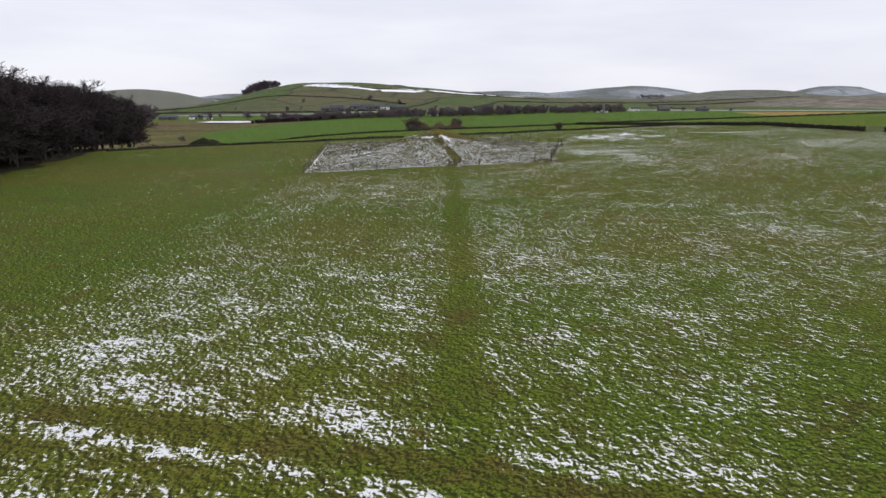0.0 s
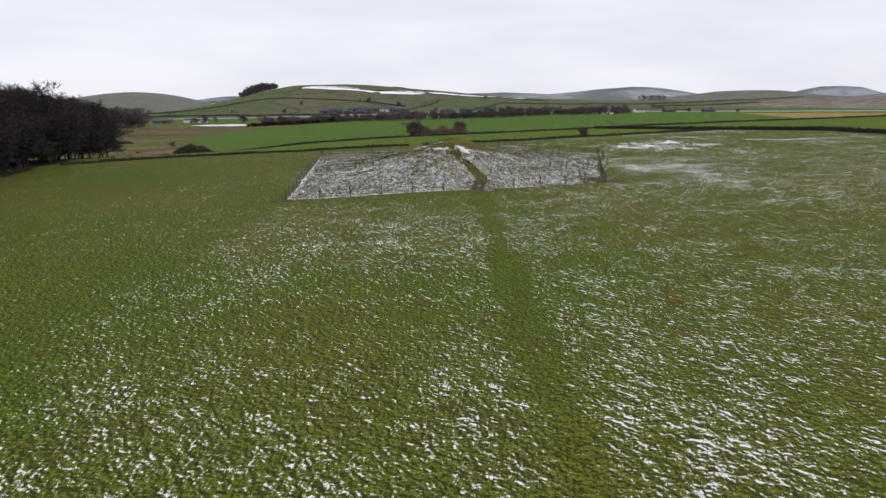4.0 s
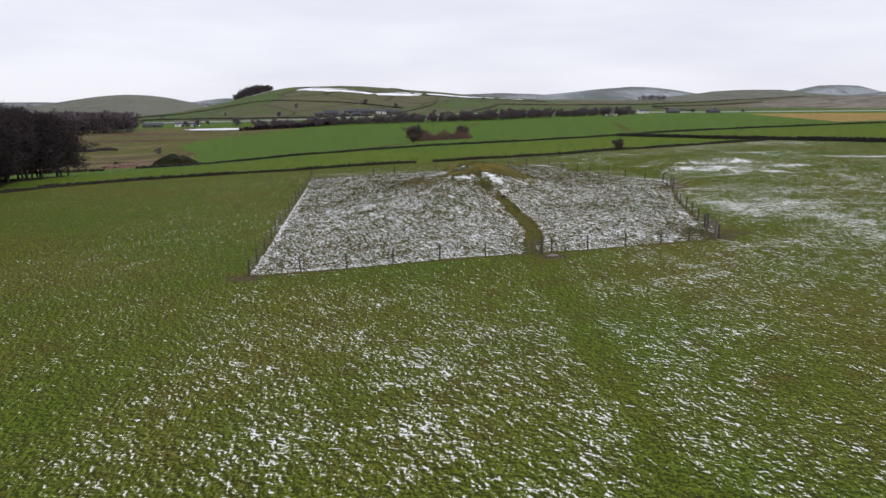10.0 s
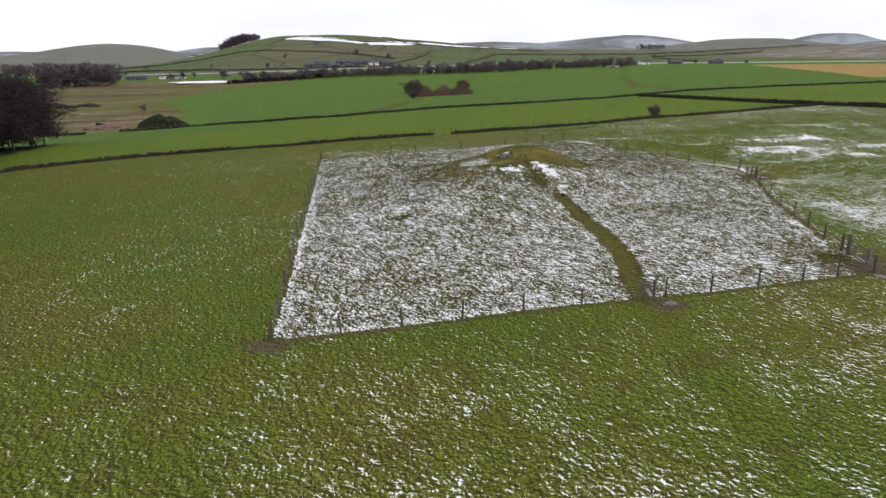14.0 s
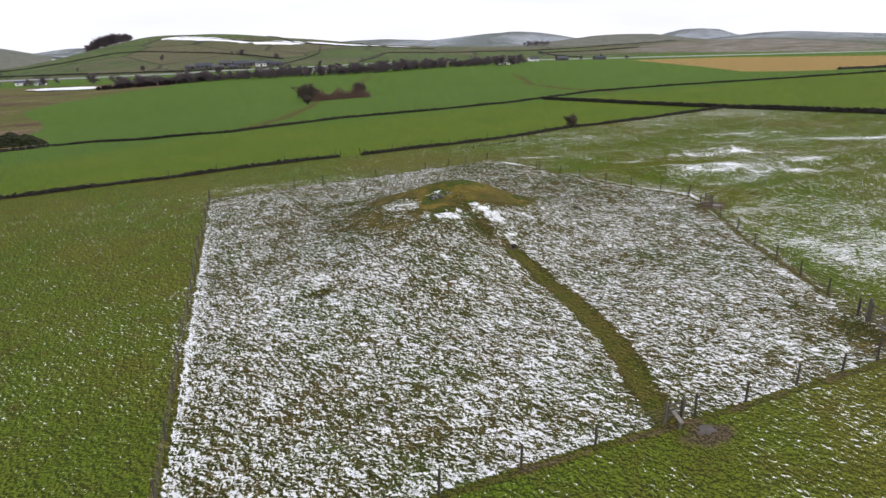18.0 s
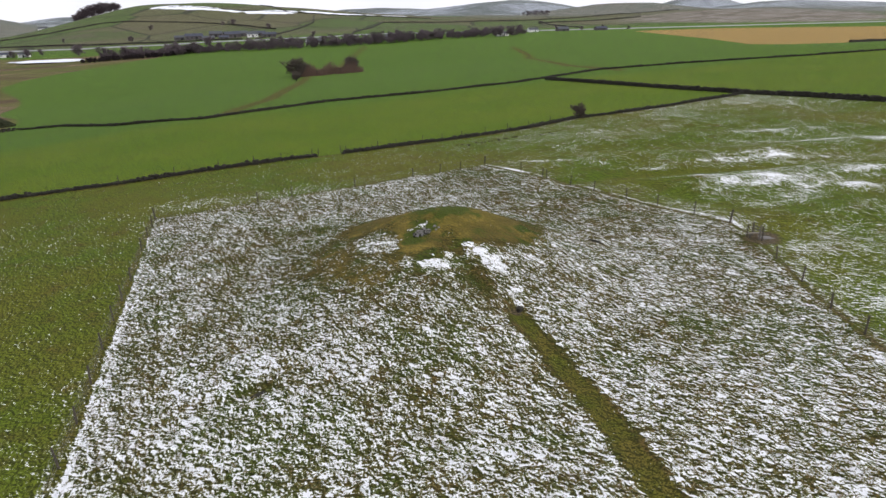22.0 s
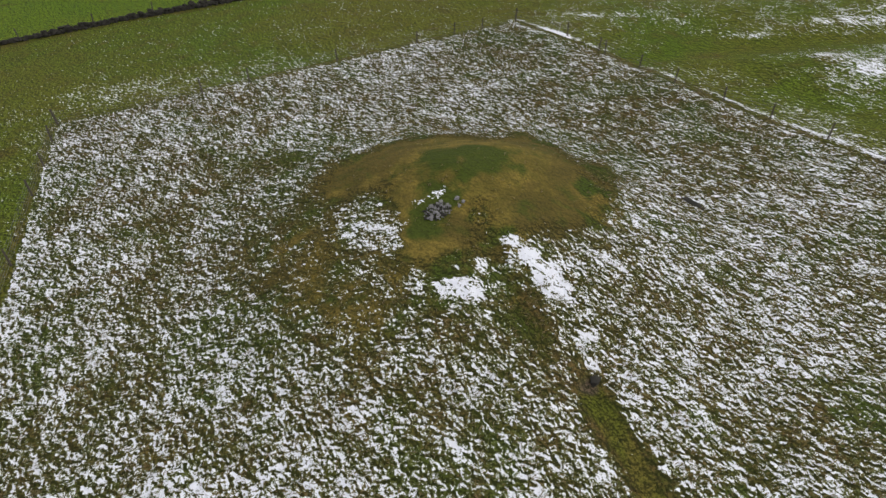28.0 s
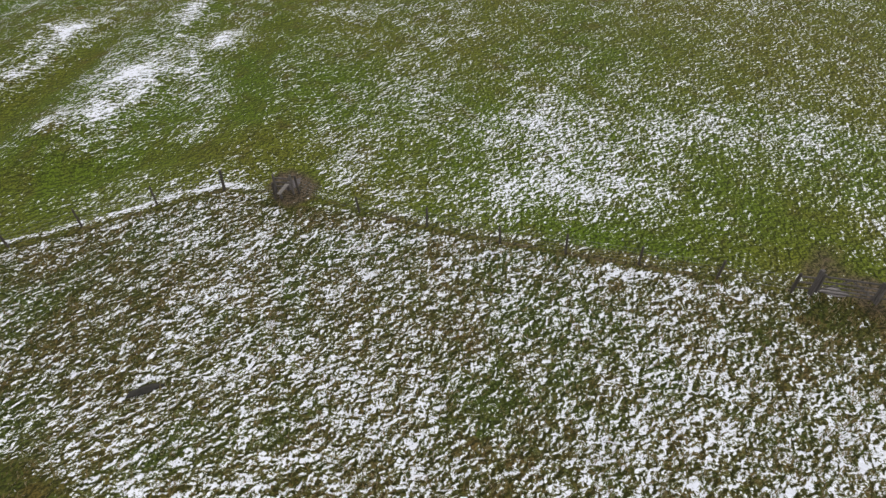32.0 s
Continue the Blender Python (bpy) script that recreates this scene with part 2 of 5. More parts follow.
    # near-black between the blades: shade painted in, weaker on the matted turf
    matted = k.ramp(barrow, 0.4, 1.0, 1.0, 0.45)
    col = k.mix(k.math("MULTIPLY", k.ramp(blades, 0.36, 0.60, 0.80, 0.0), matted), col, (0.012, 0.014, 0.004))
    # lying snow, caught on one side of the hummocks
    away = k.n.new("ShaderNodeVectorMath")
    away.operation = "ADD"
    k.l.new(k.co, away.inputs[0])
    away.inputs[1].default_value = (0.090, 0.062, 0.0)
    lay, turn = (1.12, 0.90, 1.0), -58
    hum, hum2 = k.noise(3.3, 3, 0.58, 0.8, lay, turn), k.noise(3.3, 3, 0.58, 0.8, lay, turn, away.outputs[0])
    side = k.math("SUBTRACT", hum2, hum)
    n0 = k.noise(1.3, 3, 0.6, 0.8, (1.15, 0.9, 1.0), turn)
    n1 = k.noise(4.2, 4, 0.64, 1.1, lay, turn)
    n2 = k.noise(0.42, 5, 0.62, 0.6)
    n3 = k.noise(16.0, 3, 0.7, 0.6)
    lie = k.math("MULTIPLY_ADD", side, 1.0, 0.566)
    lie = k.math("MULTIPLY_ADD", k.math("SUBTRACT", n1, 0.5), 1.10, lie)
    lie = k.math("MULTIPLY_ADD", k.math("SUBTRACT", n0, 0.5), 0.55, lie)
    lie = k.math("MULTIPLY_ADD", k.math("SUBTRACT", n2, 0.5), k.ramp(encl, -0.5, 0.5, 0.36, 0.20), lie)
    lie = k.math("MULTIPLY_ADD", k.math("SUBTRACT", n3, 0.5), 0.50, lie)
    lie = k.math("MULTIPLY_ADD", k.attr("lee"), 0.20, lie)
    lie = k.math("MULTIPLY_ADD", snow, 0.66, lie)
    torn = k.math("ADD", k.math("MULTIPLY", k.math("SUBTRACT", n2, 0.5), k.ramp(encl, -0.5, 0.5, 1.0, 0.2)), k.math("MULTIPLY", k.math("SUBTRACT", k.noise(2.0, 4, 0.65, 0.6, (1.6, 0.7, 1.0), turn), 0.5), 1.6))
    lie = k.math("MULTIPLY_ADD", k.math("MULTIPLY", k.math("MAXIMUM", k.math("SUBTRACT", snow, 0.15), 0.0), torn), 0.7, lie)
    # hummock sides away from the snow darkened: their shade is put into the colour
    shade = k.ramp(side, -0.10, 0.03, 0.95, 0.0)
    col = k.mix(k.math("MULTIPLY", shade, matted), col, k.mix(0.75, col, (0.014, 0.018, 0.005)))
    straw = k.math("MULTIPLY", k.ramp(lie, 0.83, 0.95, 0, 0.50), k.ramp(barrow, 0.4, 0.9, 1.0, 0.2))
    straw = k.math("MULTIPLY", straw, k.ramp(lush, -1.0, 0.0, 1.0, 0.0))
    col = k.mix(straw, col, k.mix(mid, (0.38, 0.39, 0.22), (0.30, 0.34, 0.14)))
    white = k.ramp(lie, 0.955, 0.985)
    col = k.mix(white, col, k.mix(k.noise(5.0, 3), (0.84, 0.85, 0.88), (0.91, 0.915, 0.935)))
    rise = k.math("MULTIPLY_ADD", blades, 0.22, k.math("ADD", k.math("MULTIPLY", hum, 1.5), k.math("MULTIPLY", dome, -0.35)))
    rise = k.math("MULTIPLY", rise, k.ramp(barrow, 0.5, 1.0, 1.0, 0.45))
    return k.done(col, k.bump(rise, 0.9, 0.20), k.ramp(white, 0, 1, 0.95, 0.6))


def wood_material(name, a, b, scale=6.0):
    k = Nodes(name, 0.85, 0, 0.2)
    grain = k.noise(scale, 5, 0.65, 0.3, (0.25, 0.25, 2.5))
    blotch = k.noise(2.0, 3)
    col = k.mix(k.ramp(grain, 0.35, 0.7), a, b)
    col = k.mix(k.ramp(blotch, 0.52, 0.75, 0, 0.5), col, (0.10, 0.12, 0.06))
    col = k.mix(k.math("MULTIPLY", k.random(), 0.4), col, (0.05, 0.045, 0.04))
    return k.done(col, k.bump(grain, 0.5, 0.01))


def stone_material(name, a, b, lichen, spread=0.5):
    k = Nodes(name, 0.9, 0, 0.2)
    grain, blotch = k.noise(7.0, 6, 0.7), k.noise(1.3, 4, 0.6, 0.4)
    col = k.mix(k.ramp(blotch, 0.35, 0.65), a, b)
    col = k.mix(k.math("MULTIPLY", k.island(), spread), col, lichen)
    col = k.mix(k.ramp(grain, 0.45, 0.8, 0, 0.6), col, (0.03, 0.03, 0.028))
    return k.done(col, k.bump(grain, 0.7, 0.04))


def bark_material(name, a, b):
    k = Nodes(name, 0.95, 0, 0.1)
    grain = k.noise(3.0, 4, 0.6, 0.2, (0.6, 0.6, 2.0))
    return k.done(k.mix(k.ramp(grain, 0.35, 0.7), a, b), k.bump(grain, 0.5, 0.03))


def plain_material(name, a, b, scale=2.0, rough=0.8, metal=0.0, spec=0.3):
    k = Nodes(name, rough, metal, spec)
    n = k.noise(scale, 5, 0.6, 0.3)
    return k.done(k.mix(k.ramp(n, 0.3, 0.7), a, b), k.bump(n, 0.3, 0.02))


M_GROUND = ground_material()
M_POST = wood_material("weathered_fence_wood", (0.055, 0.046, 0.036), (0.110, 0.094, 0.076))
M_GATE = wood_material("grey_gate_wood", (0.105, 0.090, 0.075), (0.20, 0.18, 0.155))
M_PLANK = wood_material("pale_step_wood", (0.19, 0.17, 0.14), (0.31, 0.285, 0.245))
M_WIRE = plain_material("galvanised_wire", (0.16, 0.16, 0.16), (0.25, 0.25, 0.25), 8, 0.5, 0.8)
M_WALL = stone_material("dark_field_stone", (0.022, 0.020, 0.016), (0.042, 0.038, 0.030), (0.07, 0.066, 0.05), 0.3)
M_STONE = stone_material("grey_limestone", (0.13, 0.125, 0.12), (0.24, 0.23, 0.215), (0.33, 0.32, 0.30))
M_SNOW = plain_material("lying_snow", (0.82, 0.84, 0.90), (0.90, 0.91, 0.94), 3, 0.6)
M_BARK = bark_material("beech_bark", (0.045, 0.040, 0.038), (0.085, 0.078, 0.070))
M_TWIG = bark_material("winter_twigs", (0.034, 0.027, 0.030), (0.052, 0.042, 0.044))
# purple-brown twigs of the far trees, lightened to carry the haze over them
M_HAZED_TWIG = bark_material("hazed_brown_twigs", (0.112, 0.088, 0.098), (0.165, 0.135, 0.145))
M_SHRUB = bark_material("hawthorn_twigs", (0.085, 0.070, 0.060), (0.135, 0.110, 0.090))
M_REED = bark_material("dead_willow_herb", (0.15, 0.095, 0.075), (0.22, 0.15, 0.115))
M_EVERGREEN = bark_material("dark_gorse", (0.020, 0.024, 0.013), (0.042, 0.046, 0.022))
M_EARTH = plain_material("dark_earth", (0.035, 0.026, 0.018), (0.06, 0.045, 0.03), 4, 0.95)
M_ICE = plain_material("frozen_snowy_water", (0.72, 0.74, 0.80), (0.82, 0.84, 0.88), 0.3, 0.5)
M_PUDDLE = plain_material("puddle_water", (0.060, 0.048, 0.042), (0.095, 0.078, 0.068), 3, 0.28, 0, 0.30)
M_ROAD = plain_material("pale_tarmac", (0.32, 0.32, 0.34), (0.40, 0.40, 0.42), 0.2, 0.8)
M_RENDER = plain_material("grey_stone_farm_wall", (0.075, 0.066, 0.070), (0.12, 0.108, 0.110), 0.6)
M_WHITE = plain_material("white_render", (0.70, 0.70, 0.70), (0.80, 0.80, 0.79), 0.6)
M_SLATE = plain_material("slate_roof", (0.07, 0.075, 0.085), (0.11, 0.115, 0.125), 0.8, 0.9, 0, 0.1)
M_TIN = plain_material("grey_blue_sheet_roof", (0.055, 0.058, 0.078), (0.085, 0.09, 0.115), 0.5, 0.9, 0, 0.1)
M_DARK = plain_material("dark_opening", (0.02, 0.02, 0.022), (0.03, 0.03, 0.03), 1, 0.4)


def blade_material():
    k = Nodes("rank_grass_blades", 0.9, 0, 0.15)
    pick = k.island()
    col = k.mix(k.ramp(pick, 0.2, 0.6), (0.085, 0.105, 0.024), (0.190, 0.140, 0.055))
    return k.done(k.mix(k.ramp(pick, 0.75, 0.95), col, (0.30, 0.245, 0.145)))


M_TUFT = blade_material()


# ---------------------------------------------------------------- lie of the land
def sst(u):
    u = np.clip(u, 0, 1)
    return u * u * (3 - 2 * u)


def waves(x, y, size, seed, count=10):
    """Smooth noise, about -1 to 1, with features of that size in metres."""
    r, out = np.random.RandomState(seed), 0
    for _ in range(count):
        a, s, p = r.uniform(0, 6.283), r.uniform(0.6, 1.7), r.uniform(0, 6.283)
        out = out + np.sin((x * math.cos(a) + y * math.sin(a)) * 6.283 * s / size / 2 + p)
    return out / math.sqrt(count) * 0.8


BARROW = (25.2, 37.6)
HILLS = [  # x, y, height, reach to the left, to the right, along y
    (-105, 1720, 74, 215, 500, 430), (900, 2000, 24, 500, 600, 420), (1380, 1380, 26, 420, 700, 330),
    (1750, 2350, 60, 380, 300, 450), (2600, 2300, 60, 350, 500, 450), (3600, 1900, 62, 600, 900, 600),
    (-900, 2900, 72, 300, 320, 450), (-1900, 2400, 34, 700, 600, 500), (1100, 4350, 74, 650, 500, 300),
    (2000, 3980, 116, 600, 600, 320), (-720, 4400, 72, 300, 330, 300), (-2000, 4300, 44, 900, 700, 400), (3000, 3300, 112, 350, 330, 330),
]


def land(x, y):
    """The height of the ground."""
    x, y = np.asarray(x, float), np.asarray(y, float)
    z = 0.15 + 0.033 * np.clip(x, -160, 260)
    z = z - 0.032 * np.clip(y - 63, 0, 309) - 6.0 * sst((y - 150) / 250)
    z = z - 4.5 * sst((y - 85) / 110) * sst((20 - x) / 80) * (1 - 0.6 * sst((y - 300) / 300))
    for hx, hy, top, left, right, deep in HILLS:
        z = z + top * np.exp(-((x - hx) / np.where(x < hx, left, right)) ** 2 - ((y - hy) / deep) ** 2)
    z = z + sst((y - 950) / 500) * (4.0 * waves(x, y, 520, 51) + 1.5 * waves(x, y, 170, 52))
    # old ridges and hollows in the pasture
    near = sst((140 - np.abs(x - 20)) / 60) * sst((110 - np.abs(y)) / 40)
    z = z + near * (0.10 * waves(x, y, 13, 5) + 0.12 * waves(x, y, 34, 6))
    ridge = sst((x - 48) / 10) * sst((105 - x) / 20) * sst((y - 22) / 8) * sst((78 - y) / 10)
    z = z + ridge * 0.32 * np.sin((0.30 * x + 0.92 * y + 2.0 * waves(x, y, 30, 8)) * 0.55)
    # the barrow: an oval mound with a long tail to the south-west
    dx, dy = x - 26.04 + 0.5 * waves(x, y, 9, 3), y - 37.4 + 0.4 * waves(x, y, 8, 4)
    u, v = -0.580 * dx - 0.815 * dy, 0.815 * dx - 0.580 * dy
    d = np.hypot(u * np.where(u < 0, 1.54, 0.65), v * 1.11)
    z = z + 4.09 * sst((18.6 - d) / 21.3)
    z = z + 0.95 * np.exp(-((x - 29.0) / 3.6) ** 2 - ((y - 39.0) / 3.2) ** 2)
    z = z - 0.22 * np.exp(-((x - 23.6) / 1.9) ** 2 - ((y - 35.2) / 1.7) ** 2)
    z = z - 0.40 * np.exp(-((x - 25.2) / 0.9) ** 2 - ((y - 30.0) / 4.0) ** 2)
    z = z - 0.45 * np.exp(-((x - 27.0) / 1.5) ** 2 - ((y - 25.0) / 2.6) ** 2)
    z = z - 0.30 * np.exp(-((x - 9.9) / 1.3) ** 2 - ((y - 23.0) / 0.7) ** 2)
    z = z - 0.25 * np.exp(-((x - 18.0) / 0.9) ** 2 - ((y - 46.5) / 0.6) ** 2)
    return z


# ---------------------------------------------------------------- mesh helpers
def from_lists(name, verts, faces, material, smooth=False):
    me = bpy.data.meshes.new(name)
    me.from_pydata(verts, [], faces)
    me.materials.append(material)
    if smooth:
        me.polygons.foreach_set("use_smooth", [True] * len(me.polygons))
    me.update()
    return me


def part(name, mesh, parent, label="", at=None):
    ob = new(name, mesh)
    ob.parent = parent
    if at is not None:
        ob.matrix_local = at
    if label:
        tagged(ob, label)
    return ob


class Soup:
    """Collects boxes, tubes and lumps into one mesh."""

    def __init__(self):
        self.v, self.f = [], []

    def add(self, verts, faces):
        n = len(self.v)
        self.v += [tuple(p) for p in verts]
        self.f += [tuple(i + n for i in q) for q in faces]

    def box(self, sx, sy, sz, m=None, bevel=0.0):
        """A box on the origin's floor, with its top edges taken off."""
        x, y, b = sx / 2, sy / 2, bevel
        rings = [(0, x, y), (sz - b, x, y), (sz, x - b, y - b)] if b else [(0, x, y), (sz, x, y)]
        vs = [(i, j, z) for z, a, c in rings for i, j in ((-a, -c), (a, -c), (a, c), (-a, c))]
        fs = [(3, 2, 1, 0)]
        for r in range(len(rings) - 1):
            fs += [(4 * r + k, 4 * r + (k + 1) % 4, 4 * r + 4 + (k + 1) % 4, 4 * r + 4 + k) for k in range(4)]
        n = 4 * (len(rings) - 1)
        fs.append((n, n + 1, n + 2, n + 3))
        self.add([m @ Vector(p) for p in vs] if m else vs, fs)

    def beam(self, a, b, w, t):
        """A squared rail from a to b, w high and t thick."""
        a, b = Vector(a), Vector(b)
        m = Matrix.Translation(a) @ (b - a).to_track_quat("Z", "X").to_matrix().to_4x4()
        self.box(w, t, (b - a).length, m)

    def tube(self, points, radii, sides=5, cap=True):
        rings, n = [], len(points)
        for i, p in enumerate(points):
            d = (points[min(i + 1, n - 1)] - points[max(i - 1, 0)]).normalized()
            u = d.cross(Vector((0.31, 0.95, 0.07))).normalized()
            w = d.cross(u)
            rings.append([p + (u * math.cos(6.2832 * k / sides) + w * math.sin(6.2832 * k / sides)) * radii[i] for k in range(sides)])
        fs = [(r * sides + k, r * sides + (k + 1) % sides, (r + 1) * sides + (k + 1) % sides, (r + 1) * sides + k) for r in range(n - 1) for k in range(sides)]
        if cap:
            fs.append(tuple((n - 1) * sides + k for k in range(sides)))
        self.add([p for ring in rings for p in ring], fs)

    def lump(self, at, size, rng, rough=0.25, turn=None):
        """An uneven stone."""
        vs = [(0, 0, -1), (0, 0, 1)] + [(math.cos(a + j * 0.5) * r, math.sin(a + j * 0.5) * r, z) for j, (z, r) in enumerate(((-0.55, 0.85), (0.5, 0.8))) for a in [k * 1.2566 for k in range(5)]]
        turn = rng.uniform(0, 6.28) if turn is None else turn
        c, s, out = math.cos(turn), math.sin(turn), []
        for x, y, z in vs:
            g = 1 + rng.uniform(-rough, rough)
            x, y, z = x * size[0] * g, y * size[1] * g, z * size[2] * g
            out.append((at[0] + x * c - y * s, at[1] + x * s + y * c, at[2] + z))
        fs = []
        for k in range(5):
            j = (k + 1) % 5
            fs += [(0, 2 + j, 2 + k), (2 + k, 2 + j, 7 + j, 7 + k), (1, 7 + k, 7 + j)]
        self.add(out, fs)

    def mesh(self, name, material, smooth=False):
        return from_lists(name, self.v, self.f, material, smooth)


# ---------------------------------------------------------------- ground: one sheet to the horizon
ENCLOSURE = [(0, 0), (39.9, 0.05), (52.45, 32.3), (46.8, 50.4), (42.1, 63.75), (2.2, 60.25)]
WALL_NEAR = [(-51, 63.5), (-45, 71), (-37, 75.5), (-26, 80.3), (-10, 82.0), (6, 83.6), (16, 84.0), (23.4, 84.2), (27.4, 84.0), (38, 83.9), (49, 84.4), (60, 86), (73.5, 90), (90, 90.2), (117.5, 94.6)]
WALL_FAR = [(-50, 218), (-35, 205), (-15, 168), (7, 151), (22, 155), (39, 161.5), (66, 160), (98, 164), (140, 182), (172, 176), (212, 160), (250, 150), (330, 120)]
WALL_EAST = [(108, 164), (111, 140), (114, 117), (117.5, 94.6), (121.8, 79), (125, 62), (127, 31)]
WALL_EAST_2 = [(128.7, 27), (131, 0), (134, -60), (138, -130)]
MOOR = [(-50, 219), (-75, 300), (-128, 500), (-126, 540), (-84, 645), (-40, 735), (-60, 860), (-900, 860), (-900, 205), (-107, 211), (-62, 213)]
GOLD = [(590, 763), (480, 490), (430, 394), (480, 350), (900, 330), (1100, 560), (760, 765)]


def inside(px, py, poly):
    """The distance to the polygon's edge, positive inside."""
    best, odd = np.full(px.shape, 1e9), np.zeros(px.shape, bool)
    for (ax, ay), (bx, by) in zip(poly, poly[1:] + poly[:1]):
        ex, ey = bx - ax, by - ay
        t = np.clip(((px - ax) * ex + (py - ay) * ey) / (ex * ex + ey * ey), 0, 1)
        best = np.minimum(best, np.hypot(px - ax - t * ex, py - ay - t * ey))
        odd ^= ((ay > py) != (by > py)) & (px < ex * (py - ay) / (ey if ey else 1e-9) + ax)
    return np.where(odd, best, -best)


def along(px, py, line):
    """The distance to an open line."""
    best = np.full(px.shape, 1e9)
    for (ax, ay), (bx, by) in zip(line, line[1:]):
        ex, ey = bx - ax, by - ay
        t = np.clip(((px - ax) * ex + (py - ay) * ey) / (ex * ex + ey * ey), 0, 1)
        best = np.minimum(best, np.hypot(px - ax - t * ex, py - ay - t * ey))
    return best


def steps(lo, f0, f1, m0, m1, hi, fine, coarse, grow):
    mid = list(np.arange(m0, f0, coarse)) + list(np.arange(f0, f1, fine)) + list(np.arange(f1, m1, coarse))
    s, v, up = coarse, mid[-1], []
    while v < hi:
        s *= grow
        v += s
        up.append(v)
    s, v, down = coarse, mid[0], []
    while v > lo:
        s *= grow
        v -= s
        down.append(v)
    return np.array(down[::-1] + mid + up)


gx = steps(-2900, -2, 54, -62, 132, 4600, 0.16, 0.6, 1.05)
gy = steps(-700, -2, 66, -112, 112, 4680, 0.16, 0.6, 1.05)
GX, GY = np.meshgrid(gx, gy)
PX, PY = GX.ravel(), GY.ravel()
PZ = land(PX, PY)
A_encl = inside(PX, PY, ENCLOSURE)
A_moor = inside(PX, PY, MOOR) + 6 * waves(PX, PY, 60, 31)
A_gold = inside(PX, PY, GOLD)
wall_y = np.interp(PX, [p[0] for p in WALL_NEAR], [p[1] for p in WALL_NEAR])
east_x = np.interp(PY, [-130, -60, 27, 31, 62, 79, 94.6], [138, 134, 128.7, 127, 125, 121.8, 117.5])
A_lush = np.maximum(PY - wall_y, np.where(PY < 94.6, PX - east_x, PY - 94.6))
# grows with distance; above 1 it fades the ground towards the painted haze
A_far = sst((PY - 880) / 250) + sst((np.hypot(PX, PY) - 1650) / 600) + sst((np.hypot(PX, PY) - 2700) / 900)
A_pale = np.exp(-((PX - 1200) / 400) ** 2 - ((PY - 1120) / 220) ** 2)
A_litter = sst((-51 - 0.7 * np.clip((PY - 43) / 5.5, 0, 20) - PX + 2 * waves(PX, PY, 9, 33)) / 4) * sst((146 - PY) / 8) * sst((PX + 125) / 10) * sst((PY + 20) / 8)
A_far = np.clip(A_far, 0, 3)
TURF = [(18.7, 42.2), (22.1, 44.7), (27.2, 46.2), (32.2, 44.1), (34.1, 41.0), (35.2, 37.8), (33.7, 34.5), (31.3, 32.2), (28.0, 31.8), (26.1, 32.6), (24.7, 31.6), (23.0, 30.9), (21.3, 31.6), (20.4, 32.8), (22.0, 35.0), (21.2, 38.2), (19.7, 40.0)]
SUMMIT = [(24.5, 41.0), (27.0, 41.3), (30.2, 38.5), (29.5, 36.6), (26.5, 35.2), (25.4, 33.7), (22.2, 33.4), (21.4, 34.3), (22.4, 35.6), (24.3, 36.8), (23.8, 38.3)]
FLANK = [(12.8, 36.5), (15.2, 40.0), (18.7, 43.4), (21.0, 39.3), (19.2, 35.3), (20.5, 32.7), (22.6, 30.8), (23.4, 28.6), (19.5, 28.2), (17.2, 28.8), (14.2, 32.0)]
bdx, bdy = PX - BARROW[0], PY - BARROW[1]
bd = np.hypot(bdx, bdy * np.where(bdy < 0, 1.15, 1.05))
fray = 0.45 * waves(PX, PY, 2.6, 8) + 0.25 * waves(PX, PY, 1.1, 9)
A_turf = sst((inside(PX, PY, TURF) + 1.6 * fray + 1.0) / 2.8)
A_flank = sst((inside(PX, PY, FLANK) + 1.9 * fray + 1.6) / 4.0)
A_ring = sst((inside(PX, PY, TURF) + 4.0 + 2.2 * fray) / 4.0)
A_barrow = np.maximum(np.maximum(A_turf, 0.60 * A_flank), 0.52 * A_ring) + 1.2 * sst((inside(PX, PY, SUMMIT) + 1.3 * fray + 0.4) / 2.0)
INNER_WAY = [(23.0, 0.2), (23.9, 3.0), (25.1, 6.5), (25.8, 10.0), (26.4, 14.0), (26.6, 19.5), (26.5, 24.0)]
OUTER_WAY = [(22.8, -0.8), (21.4, -12.5), (19.6, -22.5), (18.2, -32), (15.9, -44.5), (13.4, -60.5), (11.2, -71), (10.0, -80), (9.0, -95)]
way_in, way_out = along(PX, PY, INNER_WAY), along(PX, PY, OUTER_WAY)
A_trod = np.maximum(sst((0.95 - way_in + 0.15 * waves(PX, PY, 3, 12)) / 0.7), 0.42 * sst((1.1 - way_out + 0.4 * waves(PX, PY, 5, 13)) / 1.4))
STRIPS = ([(142, 172), (153, 223), (188, 305), (234, 423), (260, 500)], [(13, 160), (26, 190), (46, 279), (62, 360), (93, 418), (163, 637)])
for strip in STRIPS:
    A_strip = along(PX, PY, strip)
    A_mud0 = sst((4.0 - A_strip) / 3.0)
    A_trod = np.maximum(A_trod, A_mud0)
side_fence = along(PX, PY, [(41.2, 4.3), (45.2, 14.1), (48.0, 21), (51.9, 28.6), (52.45, 32.3), (49.1, 43), (46.9, 50.4), (42.1, 63.7)])
A_trod = np.maximum(A_trod, 0.7 * sst((0.42 - side_fence) / 0.3))
A_trod = np.maximum(A_trod, 0.9 * sst((0.7 - np.abs(along(PX, PY, WALL_NEAR) - 0.5) + 0.3 * waves(PX, PY, 3, 14)) / 0.5) * (A_lush < 0))
edge = np.where(A_encl < 0, sst((0.8 + A_encl) / 0.4), 0)
A_trod = np.maximum(A_trod, 0.85 * edge)
